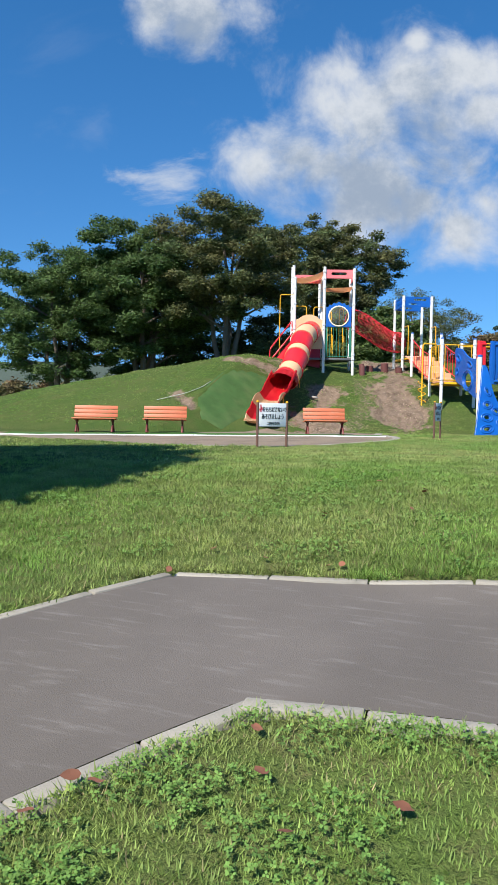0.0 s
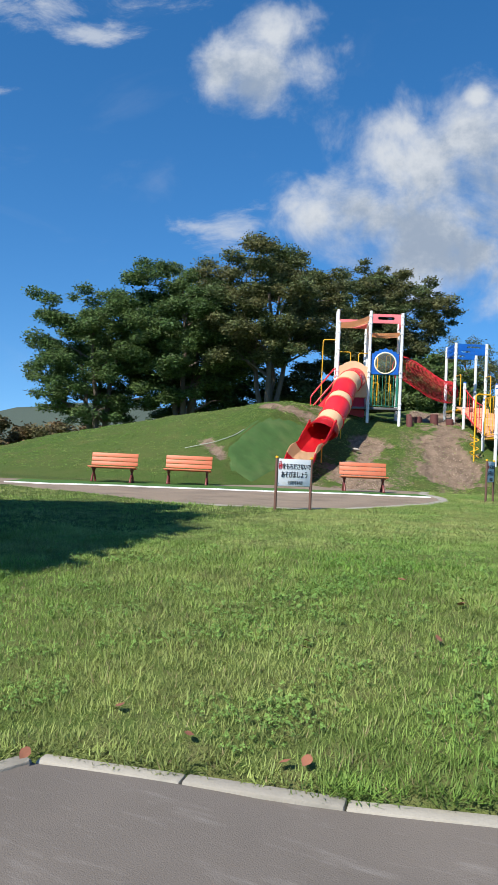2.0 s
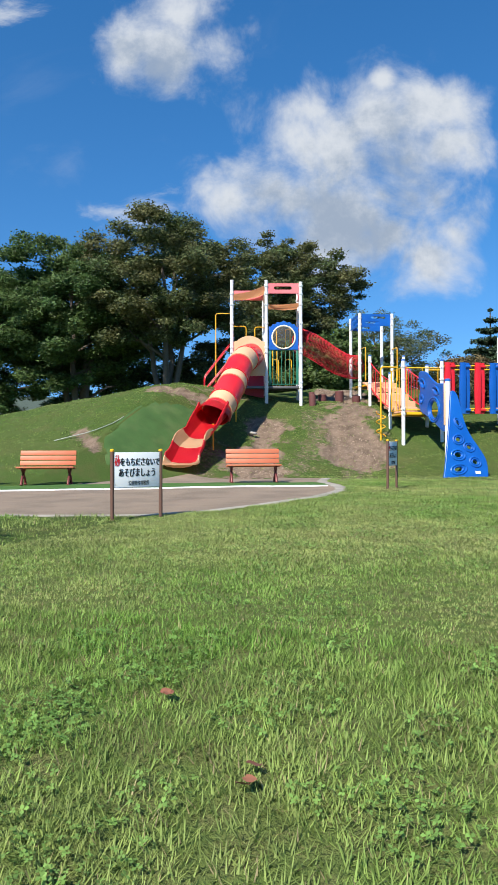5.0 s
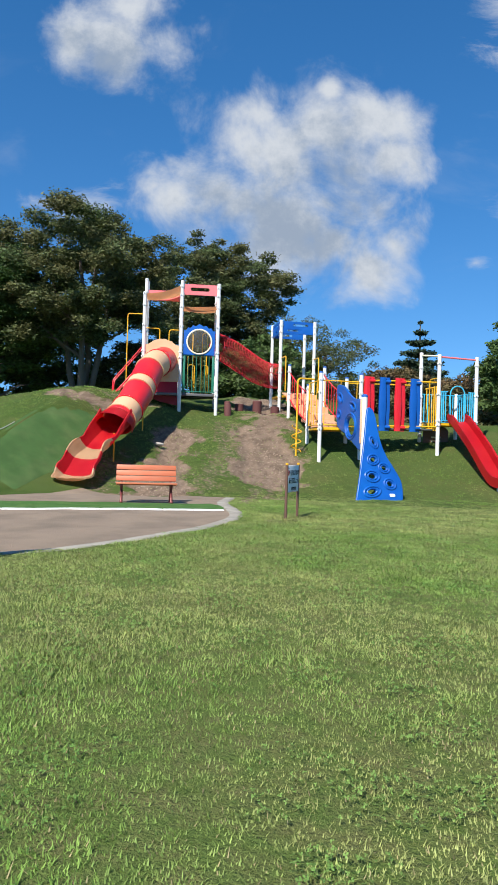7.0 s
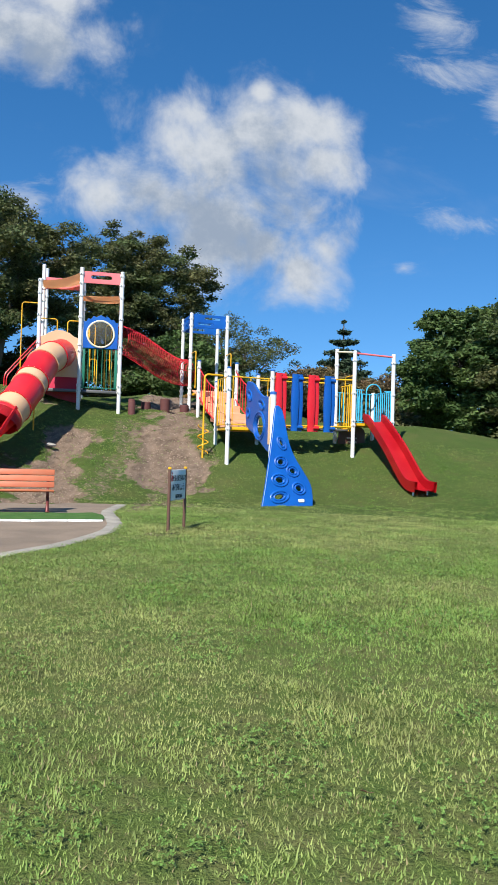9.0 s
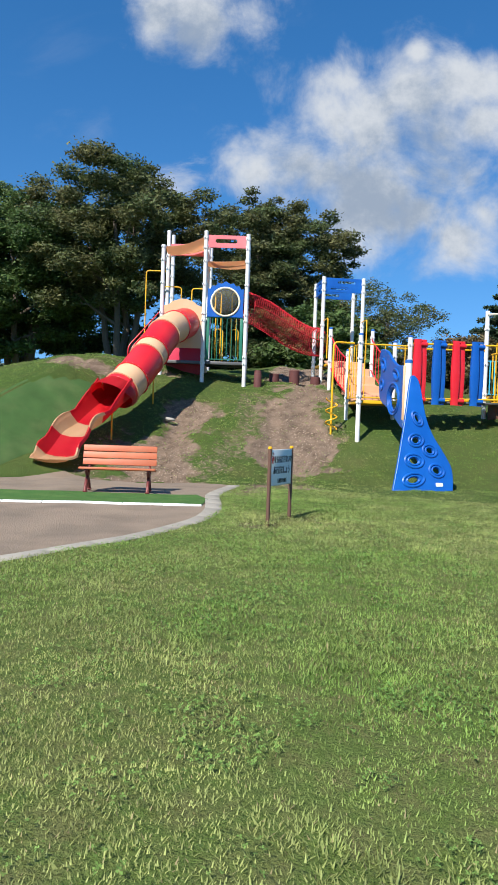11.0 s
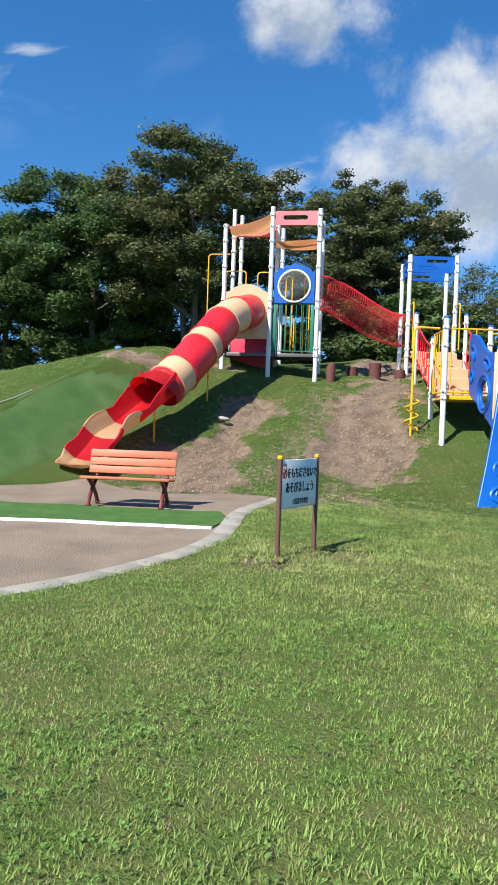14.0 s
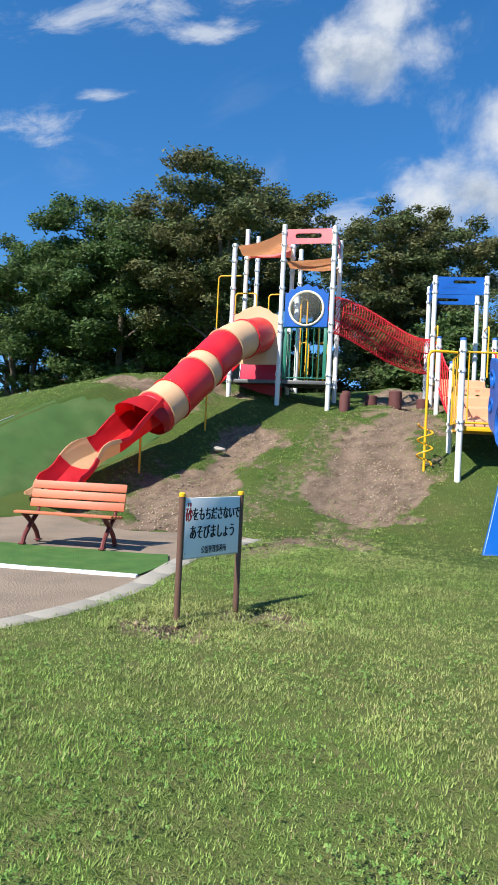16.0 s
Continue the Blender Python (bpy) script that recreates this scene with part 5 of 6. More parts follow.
def climbing_wall():
    root = thing("climbing_wall", "curved blue moulded climbing wall with oval holds standing on the lawn", "climbing wall")
    A, B = Vector((-2.80, 25.95)), Vector((-1.60, 26.83))
    d = B - A
    z0 = min(ground_z(*A), ground_z(*B)) - 0.05
    lean = Matrix.Rotation(radians(-18), 4, "X")
    m = frame_at(A, d, z0) @ lean
    edge = [(1.50, 0), (1.55, 0.3), (1.53, 0.6), (1.34, 0.97), (1.16, 1.28), (1.03, 1.7), (0.97, 2.37), (0.91, 2.58), (0.81, 2.64), (0.73, 2.5), (0.52, 1.7), (0.24, 0.75), (0, 0)]
    out = [(p.x, p.y) for p in smooth_line([(x * 0.91, z, 0) for x, z in edge], 61)]
    holes = [(0.50, 0.28, 0.25, 0.14, 0.2), (0.56, 0.70, 0.21, 0.15, -0.05), (1.06, 0.49, 0.17, 0.14, -0.3), (0.95, 0.93, 0.16, 0.13, -0.3), (0.65, 1.16, 0.17, 0.14, 0.25), (0.73, 1.65, 0.10, 0.17, 0.4)]
    sculpted_panel("wall", out, holes, m, root)
    part("base_foot", boxed((1.33, 0.12, 0.06), m @ Matrix.Translation((0.68, 0.02, 0.03)), 0.01), BLUE, root)
    lb = boxed((0.16, 0.012, 0.08), m @ Matrix.Translation((1.08, -0.045, 0.18)), 0.003)
    part("maker_plate", lb, SIGNWHITE, root, "pale oval maker plate")
    w = Vector((-2.86, 27.5))
    zw = ground_z(*w)
    part("wood_post", piped([(w.x, w.y, zw - 0.2), (w.x, w.y, 3.82)], 0.085, 16), WHITE, root, "white post with a tan plank face")
    part("post_cap", piped([(w.x, w.y, 3.80), (w.x, w.y, 3.86), (w.x, w.y, 3.88)], [0.09, 0.088, 0.05], 16), BLUECAP, root)
    part("plank_face", boxed((0.06, 0.2, 1.25), Matrix.Translation((w.x - 0.08, w.y + 0.02, 3.12)), 0.02), TAN, root, "tan plank face")
    # upper wing from the low deck out to the post
    a = G2(M2 - 0.78, -5.12)
    m2 = frame_at((a.x, a.y), (w.x - 0.06 - a.x, w.y + 0.1 - a.y), 2.55)
    L = (Vector((w.x - 0.06, w.y + 0.1)) - a).length
    out2 = [(0.0, 0.85), (0.06, 0.66), (0.22, 0.46), (0.5 * L, 0.18), (0.75 * L, -0.06), (L, -0.2), (L, 0.5), (L, 1.12), (0.9 * L, 1.2), (0.7 * L, 1.25), (0.5 * L, 1.42), (0.3 * L, 1.66), (0.15, 1.77), (0.02, 1.7), (0.0, 1.52), (0.10, 1.3), (0.12, 1.1), (0.03, 1.0)]
    out2 = [(p.x, p.y) for p in smooth_line([(x, z, 0) for x, z in out2 + out2[:1]], 73)][:-1]
    sculpted_panel("wing", out2, [(0.17 * L, 1.36, 0.22, 0.13, -0.5), (0.68 * L, 1.04, 0.26, 0.11, -0.35), (0.13 * L, 0.86, 0.14, 0.12, 0.5), (0.6 * L, 0.46, 0.5, 0.38, -0.15)], m2, root, 0.07, "blue wing panel with a large round opening", 0.74)
    return root


climbing_wall()


# ---- end deck with the straight slide ----
bar_rail(G2, U_DIR2, EA, -3.77, END_FLOOR, M2, 1.0, 9, CYAN, CYAN, "light blue barred guard rail", bar=0.018)
bar_rail(G2, (V2.x, V2.y), EA + M2, -5.08, END_FLOOR, M2, 1.0, 9, CYAN, CYAN, "light blue barred guard rail", bar=0.018)
bar_rail(G2, U_DIR2, EA + M2 - 0.34, -5.08, END_FLOOR, 0.4, 1.0, 3, CYAN, CYAN, "short light blue barred guard rail", bar=0.018)
bar_rail(G2, U_DIR2, EA - 0.02, -5.08, END_FLOOR, 0.4, 1.0, 3, CYAN, CYAN, "short light blue barred guard rail", bar=0.018)
hoop("arch_rail", [at(G2, EA + 0.42, -5.08, END_FLOOR)] + [at(G2, EA + M2 / 2 - 0.25 * math.cos(radians(180 * k / 8)), -5.08, 4.25 + 0.25 * math.sin(radians(180 * k / 8))) for k in range(9)] + [at(G2, EA + 0.92, -5.08, END_FLOOR)], "light blue arch over the straight slide", 0.02, CYAN)
rr = thing("roof_frame", "faded pink roof rails across the end deck", "roof rail")
for p, q in (((EA, -5.08, 5.42), (EA + M2, -5.08, 5.38)), ((EA, -3.75, 5.62), (EA, -5.08, 5.44))):
    part("roof_bar", piped([at(G2, *p), at(G2, *q)], 0.03, 10), PINK if p[1] < -5 else CREAM, rr)


def brown_board():
    root = thing("play_board", "brown rounded play board under the end deck", "play board", side_frame(G2, U_DIR2, EA, -3.86, 2.42))
    cut_panel("board", [rect(0.08, 1.0, 0, 0.78, 0.2, 6)], 0.04, BROWNBOARD, root)
    for k in range(2):
        part("lettering_bar", boxed((0.34, 0.006, 0.05), Matrix.Translation((0.54, -0.023, 0.42 - 0.12 * k)), 0.001), CREAM, root)


BROWNBOARD = material("brown_board", (0.13, 0.065, 0.04), 0.6, var=0.15, scale=4)
brown_board()


def straight_slide():
    root = thing("straight_slide", "red plastic straight slide running down onto the lawn", "slide")
    s = Vector(at(G2, EA + M2 / 2 + 0.03, -5.08, END_FLOOR + 0.0))
    f = -Vector((V2.x, V2.y, 0))
    f = Matrix.Rotation(radians(-6), 4, "Z") @ f
    end = s + f * 3.75
    ze = ground_z(end.x, end.y)
    line = smooth_line([s, s + f * 0.25 - Vector((0, 0, 0.05)), s + f * 1.6 + Vector((0, 0, (ze + 0.42 - s.z) * 0.5)), s + f * 2.95 + Vector((0, 0, ze + 0.34 - s.z)), end + Vector((0, 0, ze + 0.2 - end.z))], 41)
    sd = f.cross(Vector((0, 0, 1))).normalized()
    bm = bmesh.new()
    prev = None
    for i, c in enumerate(line):
        dd = (line[min(i + 1, 40)] - line[max(i - 1, 0)]).normalized()
        uu = sd.cross(dd).normalized()
        h = 0.24 if i > 3 else 0.30
        prof = [(-0.30, -0.04), (-0.31, h), (-0.24, h), (-0.22, 0.03), (0, 0.0), (0.22, 0.03), (0.24, h), (0.31, h), (0.30, -0.04)]
        ring = [bm.verts.new(c + sd * x + uu * z) for x, z in prof]
        if prev:
            for j in range(8):
                bm.faces.new((prev[j], prev[j + 1], ring[j + 1], ring[j]))
        prev = ring
    bmesh.ops.solidify(bm, geom=bm.faces[:], thickness=0.012)
    part("chute", bm, RED, root)
    for x in (-0.2, 0.2):
        c = line[35] + sd * x
        part("foot", piped([(c.x, c.y, ground_z(c.x, c.y) - 0.15), c], 0.025, 10), STEEL, root)


straight_slide()


# ---- logs, rock, pipe ----
def log_stump(x, y, r, h, tilt=0):
    root = thing("log_stump", "short dark red-brown log post set in bare earth", "stump", Matrix.Translation((x, y, ground_z(x, y))) @ Matrix.Rotation(radians(tilt), 4, "X"), group="log stumps")
    part("log", piped([(0, 0, -0.3), (0, 0, h - 0.02), (0, 0, h)], [r, r, r * 0.9], 16), STUMPW, root)
    part("end_grain", piped([(0, 0, h), (0, 0, h + 0.006)], r * 0.88, 16), LOGTOP, root)


for x, y, r, h in ((-8.32, 31.75, 0.11, 0.42), (-8.2, 31.45, 0.12, 0.40), (-8.28, 33.05, 0.17, 0.24), (-7.6, 33.1, 0.17, 0.38), (-7.05, 33.6, 0.16, 0.16)):
    log_stump(x, y, r, h)

bm = bmesh.new()
bmesh.ops.create_icosphere(bm, subdivisions=3, radius=0.09)
for v in bm.verts:
    v.co += v.normal * (0.05 * noise.noise(v.co * 9))
    v.co.x *= 1.5
    v.co.z *= 0.6
rock = tagged(part("rock", bm, ROCK, smooth=False), "pale broken stone lying on the mound", "rock")
rock.matrix_world = Matrix.Translation(on(-9.17, 27.75, 0.03)) @ Matrix.Rotation(radians(40), 4, "Z")
line = smooth_line([(-13.5, 22.9, 0), (-12.75, 23.5, 0), (-12.4, 24.2, 0), (-12.3, 24.8, 0)], 24)
tagged(part("hose", piped([on(p.x, p.y, 0.04) for p in line], 0.013, 8), HOSE), "pale plastic pipe lying along the turf edge", "pipe")


# ---- trees ----
def leaf_cloud(rng, centres, radii, count, size, squash=0.8, droop=0.2):
    """Many small folded leaves scattered through clumps, thicker at each clump's shell."""
    w = radii ** 2.2
    pick = rng.choice(len(centres), count, p=w / w.sum())
    d = rng.normal(size=(count, 3))
    d /= np.linalg.norm(d, axis=1, keepdims=True)
    r = radii[pick] * (0.35 + 0.65 * rng.rand(count) ** 0.45) * (1 + 0.26 * rng.normal(size=count))
    p = centres[pick] + d * r[:, None] * np.array([1, 1, squash])
    s = size * (0.6 + 0.8 * rng.rand(count))
    a = rng.normal(size=(count, 3))
    a[:, 2] *= 0.45
    a /= np.linalg.norm(a, axis=1, keepdims=True)
    nrm = d * 0.7 + rng.normal(size=(count, 3)) * 0.6 + np.array([0, 0, 0.5])
    b = np.cross(nrm, a)
    b /= np.linalg.norm(b, axis=1, keepdims=True) + 1e-9
    up = np.cross(a, b)
    A, B, U = a * s[:, None], b * (s * 0.42)[:, None], up * (s * 0.12)[:, None]
    v = np.stack([p - A * 0.7 + B + U, p + A - U * droop, p - A * 0.7 - B], 1).reshape(-1, 3)
    f = np.arange(count * 3).reshape(-1, 3)
    return v, f


def quad_mesh(name, v, f, mat, parent=None):
    me = bpy.data.meshes.new(name)
    me.vertices.add(len(v))
    me.vertices.foreach_set("co", v.astype(np.float32).ravel())
    k = f.shape[1]
    me.loops.add(f.size)
    me.loops.foreach_set("vertex_index", f.astype(np.int32).ravel())
    me.polygons.add(len(f))
    me.polygons.foreach_set("loop_start", np.arange(0, f.size, k, dtype=np.int32))
    me.update(calc_edges=True)
    me.materials.append(mat)
    ob = new(name, me)
    if parent is not None:
        ob.parent = parent
    return ob


def build_tree(name, x, y, height, spread, leaves, size, mat, label, seed, trunks=3, low=0.25, clumps=60, lift=0.0, lean=(0, 0), squash=0.55, category="tree", puff=1.0):
    """Several rising trunks that fork into limbs; flattened leaf clumps sit at the limb ends."""
    rng = np.random.RandomState(seed)
    z = ground_z(x, y) - 0.1 + lift
    root = thing(name, label, category, Matrix.Translation((x, y, z)), group="park trees")
    bm = bmesh.new()
    ends = []
    H = height
    for t in range(trunks):
        a = 2 * math.pi * (t + rng.rand() * 0.6) / trunks
        o = np.array([math.cos(a), math.sin(a), 0]) * (0.25 if trunks > 1 else 0)
        top = np.array([math.cos(a) * spread * 0.35 + lean[0], math.sin(a) * spread * 0.35 + lean[1], H * (0.62 + 0.2 * rng.rand())])
        pts = []
        for k in range(9):
            s = k / 8
            p = o + (top - o) * np.array([s ** 1.3, s ** 1.3, s]) + rng.normal(size=3) * 0.12 * s * H / 10
            pts.append(p)
        r0 = 0.028 * H / (trunks ** 0.4)
        pipe(bm, [tuple(p) for p in pts], [r0 * (1 - 0.8 * k / 8) + 0.02 for k in range(9)], 8)
        ends.append(pts[-1])
        for b in range(9):
            k = rng.randint(2, 8)
            st = pts[k]
            aa = a + rng.normal() * 1.2
            L = spread * (0.35 + 0.65 * rng.rand()) * (1.15 - 0.55 * k / 8)
            tip = st + np.array([math.cos(aa) * L, math.sin(aa) * L, (0.12 + 0.5 * rng.rand()) * L * 0.7])
            mid = (st + tip) / 2 + np.array([0, 0, 0.15 * L]) + rng.normal(size=3) * 0.15
            if tip[2] < H * max(low, 0.2) * 1.15:
                continue
            rb = r0 * (1 - 0.8 * k / 8) * 0.45 + 0.015
            q = [st, st * 0.5 + mid * 0.5, mid, mid * 0.45 + tip * 0.55, tip]
            pipe(bm, [tuple(p) for p in q], [rb, rb * 0.85, rb * 0.65, rb * 0.45, 0.015], 6)
            ends += [tip, mid * 0.4 + tip * 0.6]
    part("trunk", bm, BARK, root)
    ends = np.array(ends)
    extra = []
    # boughs fill the crown out to an uneven outline
    ph = rng.uniform(0, 6.28, 4)
    while len(extra) < clumps * 4:
        d = rng.normal(size=3)
        d /= np.linalg.norm(d)
        az = math.atan2(d[1], d[0])
        ragged = 1 + 0.10 * math.sin(2 * az + ph[0]) + 0.08 * math.sin(5 * az + ph[1] + 3 * d[2]) + 0.06 * math.sin(9 * d[2] + ph[2])
        q = d * np.array([spread, spread, H * (1 - low) * 0.5]) * (0.92 * ragged * rng.rand() ** 0.38) + np.array([lean[0] * 0.6, lean[1] * 0.6, H * (low + (1 - low) * 0.52)])
        extra.append(q)
    c = np.concatenate([ends, np.array(extra)])
    c = c[(c[:, 2] > H * low * 0.8) & (c[:, 2] < H * 0.965)]
    # no bough hangs alone
    gap = np.sort(np.linalg.norm(c[:, None] - c[None], axis=2), axis=1)
    c = c[gap[:, min(4, len(c) - 1)] < 0.34 * spread]
    rad = ((0.045 + 0.075 * rng.rand(len(c))) * spread + 0.16) * puff
    v, f = leaf_cloud(rng, c, rad, leaves, size, squash)
    quad_mesh("crown", v, f, mat, root)
    return root


DT = "tall dark green broadleaf tree behind the play mound"
build_tree("tree", -19.0, 40.2, 11.5, 5.4, 95000, 0.095, LEAF_OLIVE, "tall olive-brown broadleaf tree with an airy crown", 3, 4, 0.32, 38)
build_tree("tree", -24.2, 39.4, 11.7, 5.0, 112000, 0.10, LEAF_DARK, DT, 4, 4, 0.18, 48, puff=1.05)
build_tree("tree", -29.0, 37.3, 11.4, 4.6, 104000, 0.10, LEAF_DARK, DT, 5, 4, 0.10, 64, puff=1.05)
build_tree("tree", -24.5, 44.0, 7.0, 4.8, 38000, 0.12, LEAF_DARK, DT, 6, 3, 0.05, 36)
build_tree("tree", -17.5, 45.5, 6.8, 4.6, 38000, 0.12, LEAF_OLIVE, DT, 7, 3, 0.04, 36)
build_tree("tree", -16.6, 54.0, 15.3, 5.2, 94000, 0.115, LEAF_OLIVE, "tall flat-topped broadleaf tree with layered boughs", 18, 3, 0.34, 80, squash=0.42, puff=1.08)
build_tree("tree", -11.5, 47.0, 6.4, 4.3, 50000, 0.14, LEAF_DARK, DT, 9, 3, 0.04, 70)
build_tree("tree", -8.4, 50.0, 8.6, 4.2, 30000, 0.075, LEAF_OLIVE, "thin twiggy tree with sparse leaves beyond the mound", 10, 4, 0.1, 26)
build_tree("tree", -4.6, 55.0, 6.6, 4.0, 34000, 0.13, LEAF_RUST, "russet and olive leaved shrub beyond the mound", 17, 4, 0.02, 60)
build_tree("tree", -0.4, 56.0, 6.0, 3.8, 30000, 0.13, LEAF_RUST, "rusty leaved shrub beyond the mound", 12, 4, 0.02, 60)
build_tree("tree", 3.6, 47.0, 7.6, 3.4, 60000, 0.13, LEAF_DARK, "broad dark green tree at the far lawn edge", 13, 3, 0.02, 90)
build_tree("tree", 7.2, 46.0, 8.7, 4.2, 70000, 0.13, LEAF_OLIVE, "broad olive green tree at the far lawn edge", 16, 3, 0.02, 90)
build_tree("tree", 13.5, 44.0, 10.0, 5.0, 50000, 0.14, LEAF_DARK, "broad dark green tree at the far lawn edge", 14, 3, 0.02, 90)
build_tree("tree", -8.7, 3.7, 8.0, 3.1, 29000, 0.22, LEAF_DARK, "broadleaf tree on the lawn that shades the grass", 15, 2, 0.35, 70)


def conifer(x, y, h, seed):
    rng = np.random.RandomState(seed)
    root = thing("conifer", "dark tiered conifer beyond the mound", "tree", Matrix.Translation((x, y, ground_z(x, y) - 0.1)), group="park trees")
    bm = bmesh.new()
    pipe(bm, [(0, 0, 0), (0.05, 0, h * 0.5), (0, 0, h)], [0.22, 0.14, 0.03], 8)
    c, r = [], []
    for k in range(12):
        t = k / 11
        R = 0.47 * h * (1 - t) * 0.95 + 0.1
        for j in range(9):
            a = 2 * math.pi * (j + rng.rand()) / 9
            L = R * (0.7 + 0.4 * rng.rand())
            z0 = h * (0.15 + 0.83 * t)
            tip = (math.cos(a) * L, math.sin(a) * L, z0 + 0.16 * L)
            pipe(bm, [(0, 0, z0), tip], [0.05, 0.012], 5)
            for s in (0.35, 0.6, 0.8, 0.97):
                c.append((tip[0] * s, tip[1] * s, z0 + 0.16 * L * s))
                r.append(0.08 + 0.17 * (1 - t) + 0.30 * L * (1.15 - s) * 0.7)
    part("trunk", bm, BARK, root)
    v, f = leaf_cloud(rng, np.array(c), np.array(r), 60000, 0.15, 0.8)
    quad_mesh("crown", v, f, LEAF_PINE, root)


conifer(-3.6, 62.0, 10.6, 21)


def shrubbery(name, x0, x1, y, h, count, mat, label, seed):
    rng = np.random.RandomState(seed)
    n = int((x1 - x0) * 2)
    cx = rng.uniform(x0, x1, n)
    cy = y + rng.normal(size=n) * 1.2
    cz = land(cx, cy) + h * rng.rand(n) * 0.8
    v, f = leaf_cloud(rng, np.stack([cx, cy, cz], 1), 0.6 + 0.5 * rng.rand(n), count, 0.2, 0.8)
    tagged(quad_mesh(name, v, f, mat), label, "shrubs", kind="stuff")


shrubbery("undergrowth", -34, -8, 46.5, 3.0, 44000, LEAF_DARK, "dense dark undergrowth beneath the trees", 31)
shrubbery("undergrowth", -9, 22, 52, 2.6, 30000, LEAF_HEDGE, "mixed green and brown scrub beyond the lawn", 32)
shrubbery("undergrowth", -54, -29, 47, 3.4, 36000, LEAF_RUST, "russet and green bushes in the distance", 33)


def far_hill():
    """Wooded ridge on the horizon."""
    n = 60
    verts, faces = [], []
    for i in range(n + 1):
        x = -700 + 1100 * i / n
        h = 14 + 16 * noise.noise(Vector((x * 0.004, 3, 0))) + 5 * noise.noise(Vector((x * 0.03, 7, 0))) + 20 * max(0, min(1, (-x - 100) / 250))
        verts += [(x, 420, -2), (x, 460, h), (x, 600, h + 6)]
    for i in range(n):
        k = 3 * i
        faces += [(k, k + 3, k + 4, k + 1), (k + 1, k + 4, k + 5, k + 2)]
    ob = mesh_from("backdrop", verts, faces, FARWOOD, smooth=True)
    tagged(ob, "far wooded ridge on the horizon", "hill", kind="structure")


FARWOOD = material("far_woods", (0.045, 0.065, 0.05), 0.95, var=0.3, scale=0.08, fine=1.0, bump=0.3, dist=1.0)
far_hill()


# ---- grass, weeds and fallen leaves ----
def blades(rng, x, y, out, length, width, lean):
    """Single tapering blades that lean away from the heart of their tuft."""
    n = len(x)
    o = np.stack([x, y, land(x, y) - 0.006], 1)
    side = np.stack([-out[:, 1], out[:, 0], np.zeros(n)], 1)
    flat = np.concatenate([out, np.zeros((n, 1))], 1)
    k = lean * (0.25 + 0.75 * rng.rand(n))
    tip = o + (flat * np.sin(k)[:, None] + np.array([0, 0, 1.0]) * np.cos(k)[:, None]) * length[:, None]
    w = side * width[:, None]
    return np.stack([o - w, o + w, tip], 1).reshape(-1, 3), np.arange(n * 3).reshape(-1, 3)


def sow(rng, x0, x1, y0, y1, density):
    n = int((x1 - x0) * (y1 - y0) * density)
    x, y = rng.uniform(x0, x1, n), rng.uniform(y0, y1, n)
    ok = ~inside(PATH_POLY, x, y) & ~inside(SAND_POLY, x, y) & ~inside(TURF_SLOPE, x, y)
    ok &= rng.rand(n) > earth(x, y) * 0.93
    ok &= kerb_gap(x, y) > 0.09 + 0.05 * (value_noise(x, y, 2.3, 8) - 0.4)
    # ragged tufts: thin some places out
    ok &= rng.rand(n) < 0.62 + 0.5 * value_noise(x, y, 5.0, 4)
    return x[ok], y[ok]


def lawn_patch(seed, x0, x1, y0, y1, density, tall, wide, lean, label, per=9, mat=BLADE):
    """Tufts of blades; each tuft has its own height and spread."""
    rng = np.random.RandomState(seed)
    x, y = sow(rng, x0, x1, y0, y1, density / per)
    n = len(x)
    rough = value_noise(x, y, 0.8, 6) * value_noise(x, y, 2.6, 7)
    size = (0.65 + 0.45 * rng.rand(n) + 1.1 * rough) * (1 + 0.4 * (rng.rand(n) > 0.95))
    x, y, size = np.repeat(x, per), np.repeat(y, per), np.repeat(size, per)
    m = len(x)
    a = rng.uniform(0, 2 * math.pi, m)
    out = np.stack([np.cos(a), np.sin(a)], 1)
    d = tall * (0.4 * size + 0.9) * np.sqrt(rng.rand(m))
    a2 = a + rng.normal(size=m) * 0.9
    x, y = x + np.cos(a2) * d, y + np.sin(a2) * d
    v, t = blades(rng, x, y, out, tall * size * (0.6 + 0.7 * rng.rand(m)), wide * (0.6 + 0.7 * rng.rand(m)), lean)
    tagged(quad_mesh("grass", v, t, mat), label, "grass", kind="stuff")


lawn_patch(40, -5.5, -2.5, 1.5, 4.4, 2600, 0.055, 0.0034, 1.3, "rough grass at the footpath bend")
lawn_patch(41, -2.6, 1.6, 0.6, 3.1, 11000, 0.034, 0.0034, 1.5, "rough short grass beside the footpath")
lawn_patch(42, -6.5, 2.5, 4.4, 9.0, 8400, 0.046, 0.0035, 1.48, "long unmown grass on the bank above the footpath", 12)
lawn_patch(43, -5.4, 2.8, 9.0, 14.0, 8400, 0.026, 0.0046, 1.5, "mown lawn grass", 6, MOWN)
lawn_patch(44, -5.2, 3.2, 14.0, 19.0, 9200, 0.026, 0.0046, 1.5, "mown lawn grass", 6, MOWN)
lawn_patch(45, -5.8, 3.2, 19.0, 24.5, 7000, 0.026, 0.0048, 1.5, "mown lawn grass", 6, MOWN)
lawn_patch(46, -13.0, -5.3, 5.0, 16.5, 1000, 0.042, 0.006, 1.3, "mown lawn grass in tree shade", 7)
lawn_patch(47, -13.5, 5.0, 24.5, 33.0, 1300, 0.030, 0.0052, 1.4, "tufted grass on the play mound", 7)
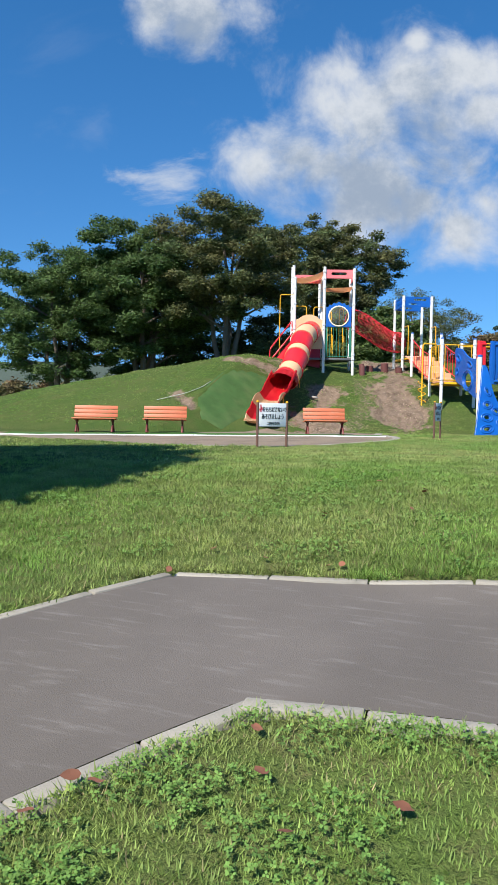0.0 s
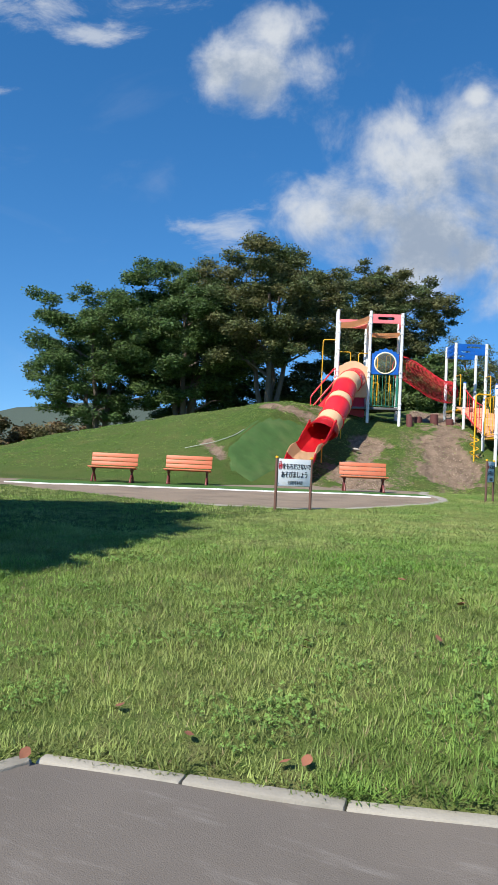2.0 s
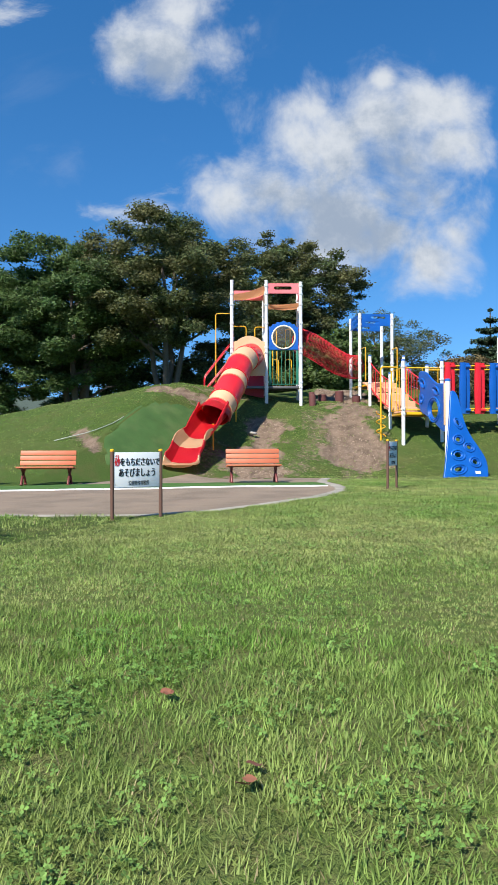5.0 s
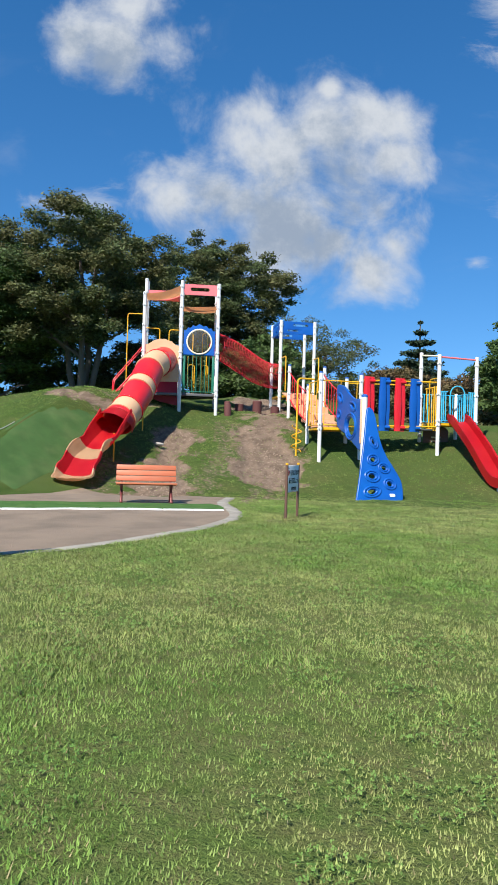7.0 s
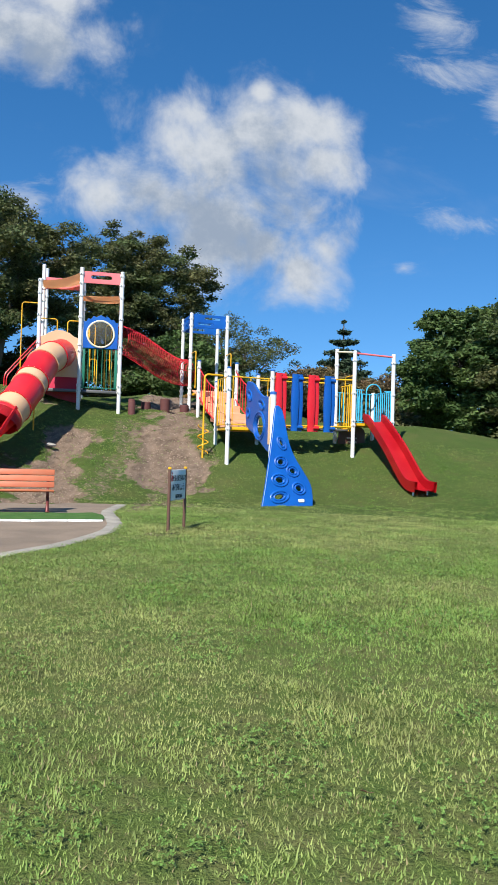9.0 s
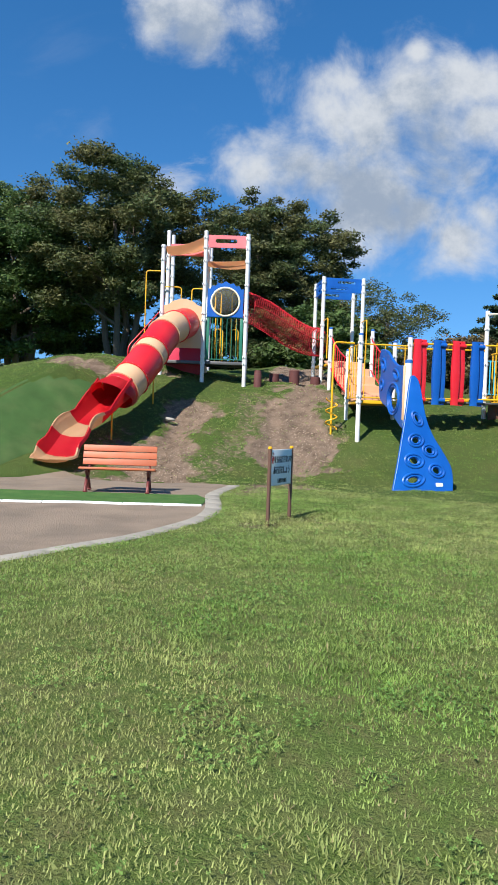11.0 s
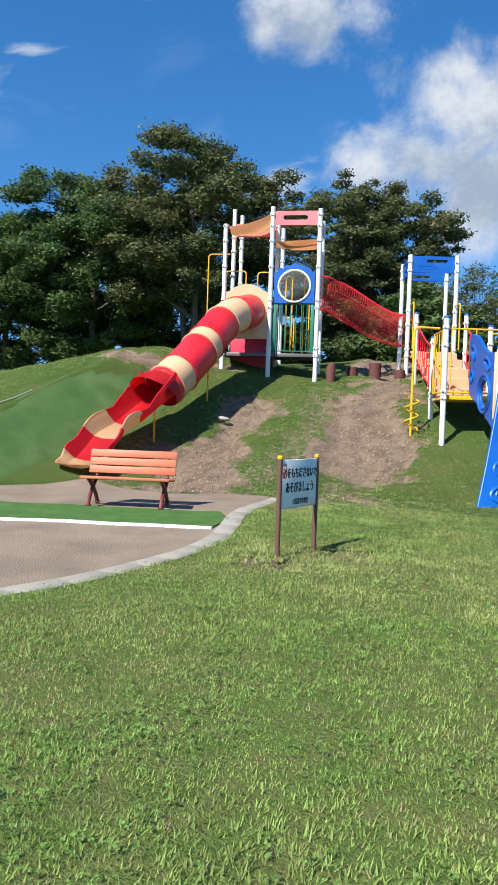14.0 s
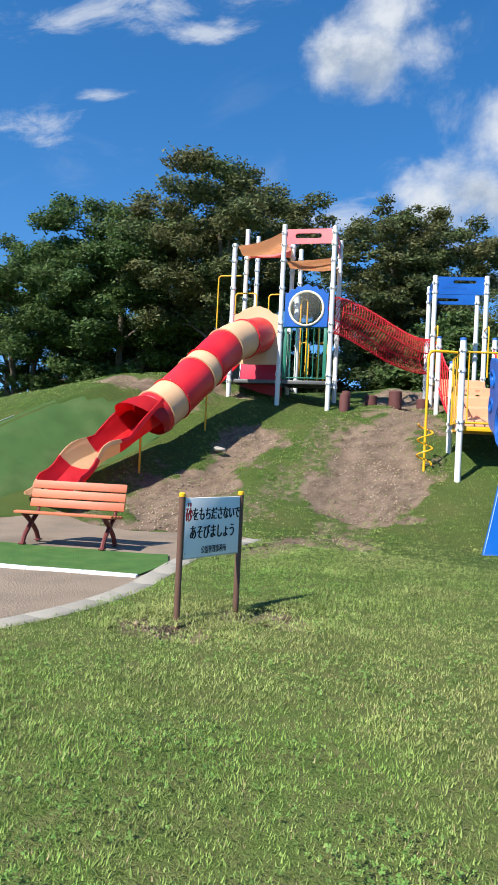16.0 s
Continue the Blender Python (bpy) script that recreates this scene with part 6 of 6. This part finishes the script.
lawn_patch(48, -25.0, -12.3, 20.5, 33.0, 350, 0.040, 0.008, 1.4, "tufted grass on the play mound", 7)
lawn_patch(49, 3.2, 8.5, 12.0, 30.0, 700, 0.038, 0.006, 1.4, "mown lawn grass", 7)


def clover(seed, x0, x1, y0, y1, patches, per, size):
    """Patches of small three-leaved weeds."""
    rng = np.random.RandomState(seed)
    px, py = rng.uniform(x0, x1, patches), rng.uniform(y0, y1, patches)
    r = rng.uniform(0.06, 0.28, patches)
    k = rng.choice(patches, patches * per, p=r ** 2 / (r ** 2).sum())
    a, d = rng.uniform(0, 2 * math.pi, len(k)), np.sqrt(rng.rand(len(k)))
    x, y = px[k] + np.cos(a) * d * r[k], py[k] + np.sin(a) * d * r[k]
    ok = ~inside(PATH_POLY, x, y) & ~inside(SAND_POLY, x, y) & (kerb_gap(x, y) > 0.14)
    x, y = x[ok], y[ok]
    n = len(x)
    z = land(x, y) + rng.uniform(0.02, 0.055, n)
    V = []
    base = rng.uniform(0, 2 * math.pi, n)
    s = size * (0.6 + 0.7 * rng.rand(n))
    tilt = rng.normal(size=(n, 2)) * 0.35
    for j in range(3):
        t = base + j * 2.094
        c, w = np.stack([np.cos(t), np.sin(t)], 1), np.stack([-np.sin(t), np.cos(t)], 1)
        for q, e in ((0.0, 0.0), (0.55, 0.42), (1.0, 0.0), (0.55, -0.42)):
            o = (c * q + w * e) * s[:, None]
            V.append(np.stack([x + o[:, 0], y + o[:, 1], z + (o * tilt).sum(1) + 0.15 * abs(e) * s], 1))
    v = np.stack(V, 1).reshape(-1, 3)
    f = np.arange(len(v)).reshape(-1, 4)
    tagged(quad_mesh("clover", v, f, CLOVER), "patches of bright green clover in the grass", "weeds", kind="stuff")


clover(51, -2.4, 1.4, 0.8, 2.9, 90, 130, 0.013)
clover(52, -5.5, 2.2, 4.9, 9.0, 150, 70, 0.014)
clover(53, -4.5, 3.0, 9.0, 22.0, 480, 45, 0.011)


def clods():
    """Crumbs of earth and bark chips strewn over the worn runs."""
    rng = np.random.RandomState(61)
    n = 42000
    x, y = rng.uniform(-10.2, -2.4, n), rng.uniform(19.2, 37.5, n)
    ok = (rng.rand(n) < earth(x, y) ** 2) & (rng.rand(n) < 0.25 + 1.1 * value_noise(x, y, 1.4, 31))
    x, y = x[ok], y[ok]
    n = len(x)
    c = np.stack([x, y, land(x, y) - 0.06], 1)
    e = earth(x, y)
    c[:, 2] = land(x, y) - e * (0.06 * value_noise(x, y, 1.6, 5) + 0.17 * value_noise(x + 0.3 * y, y * 0.22, 3.0, 12) + 0.025 * value_noise(x, y, 7, 13)) + 0.006
    s = (0.008 + 0.02 * rng.rand(n) ** 2)[:, None]
    a = rng.normal(size=(n, 3))
    a /= np.linalg.norm(a, axis=1, keepdims=True)
    b = np.cross(a, rng.normal(size=(n, 3)))
    b /= np.linalg.norm(b, axis=1, keepdims=True)
    d = np.cross(a, b)
    v = np.stack([c + a * s * 1.6, c - a * s * 0.6 + b * s, c - a * s * 0.6 - b * s * 0.6 + d * s * 0.8, c - a * s * 0.5 - d * s], 1).reshape(-1, 3)
    q = np.arange(n)[:, None] * 4
    f = np.concatenate([q + np.array([[0, 1, 2]]), q + np.array([[0, 2, 3]]), q + np.array([[0, 3, 1]]), q + np.array([[1, 3, 2]])])
    tagged(quad_mesh("soil_crumbs", v, f, CLOD), "crumbs of earth and bark chips on the worn slope", "soil", kind="stuff")


clods()


def dry_leaf():
    bm = bmesh.new()
    rim = [(0, -0.5), (0.2, -0.38), (0.36, -0.1), (0.3, 0.16), (0.16, 0.36), (0, 0.55), (-0.16, 0.34), (-0.32, 0.14), (-0.34, -0.12), (-0.2, -0.36)]
    c = bm.verts.new((0, 0, 0))
    vs = [bm.verts.new((x, y, 0.16 * abs(x) + 0.22 * y * y + 0.05 * math.sin(9 * x))) for x, y in rim]
    for a, b in zip(vs, vs[1:] + vs[:1]):
        bm.faces.new((c, a, b))
    return part("fallen_leaf", bm, DRYLEAF)


first_leaf = tagged(dry_leaf(), "curled rust-brown fallen leaf lying on the grass", "leaf", group="fallen leaves")
rng = random.Random(9)
FALLEN = [(-0.71, 1.97), (-1.03, 2.51), (-1.48, 1.98), (-0.9, 2.24), (-1.38, 1.98), (-1.49, 1.77), (-0.42, 2.22), (-2.44, 5.02), (-1.48, 4.89), (-1.4, 4.93), (-1.97, 4.91), (-1.26, 7.41), (-2.51, 4.45), (-1.91, 6.13), (-1.24, 7.32), (-1.88, 6.02), (-1.83, 7.89), (-1.22, 6.5), (-1.25, 7.29), (-1.84, 7.89), (0.2, 11.76)]
for i, (x, y) in enumerate(FALLEN):
    s = rng.uniform(0.06, 0.11)
    m = Matrix.Translation(on(x, y, 0.045)) @ Euler((rng.uniform(-0.4, 0.4), rng.uniform(-0.4, 0.4), rng.uniform(0, 6.28))).to_matrix().to_4x4()
    if i == 0:
        first_leaf.scale = (0.07, 0.07, 0.07)
        first_leaf.matrix_basis = m @ Matrix.Diagonal((0.07, 0.07, 0.07, 1))
    else:
        copy_thing(first_leaf, m)
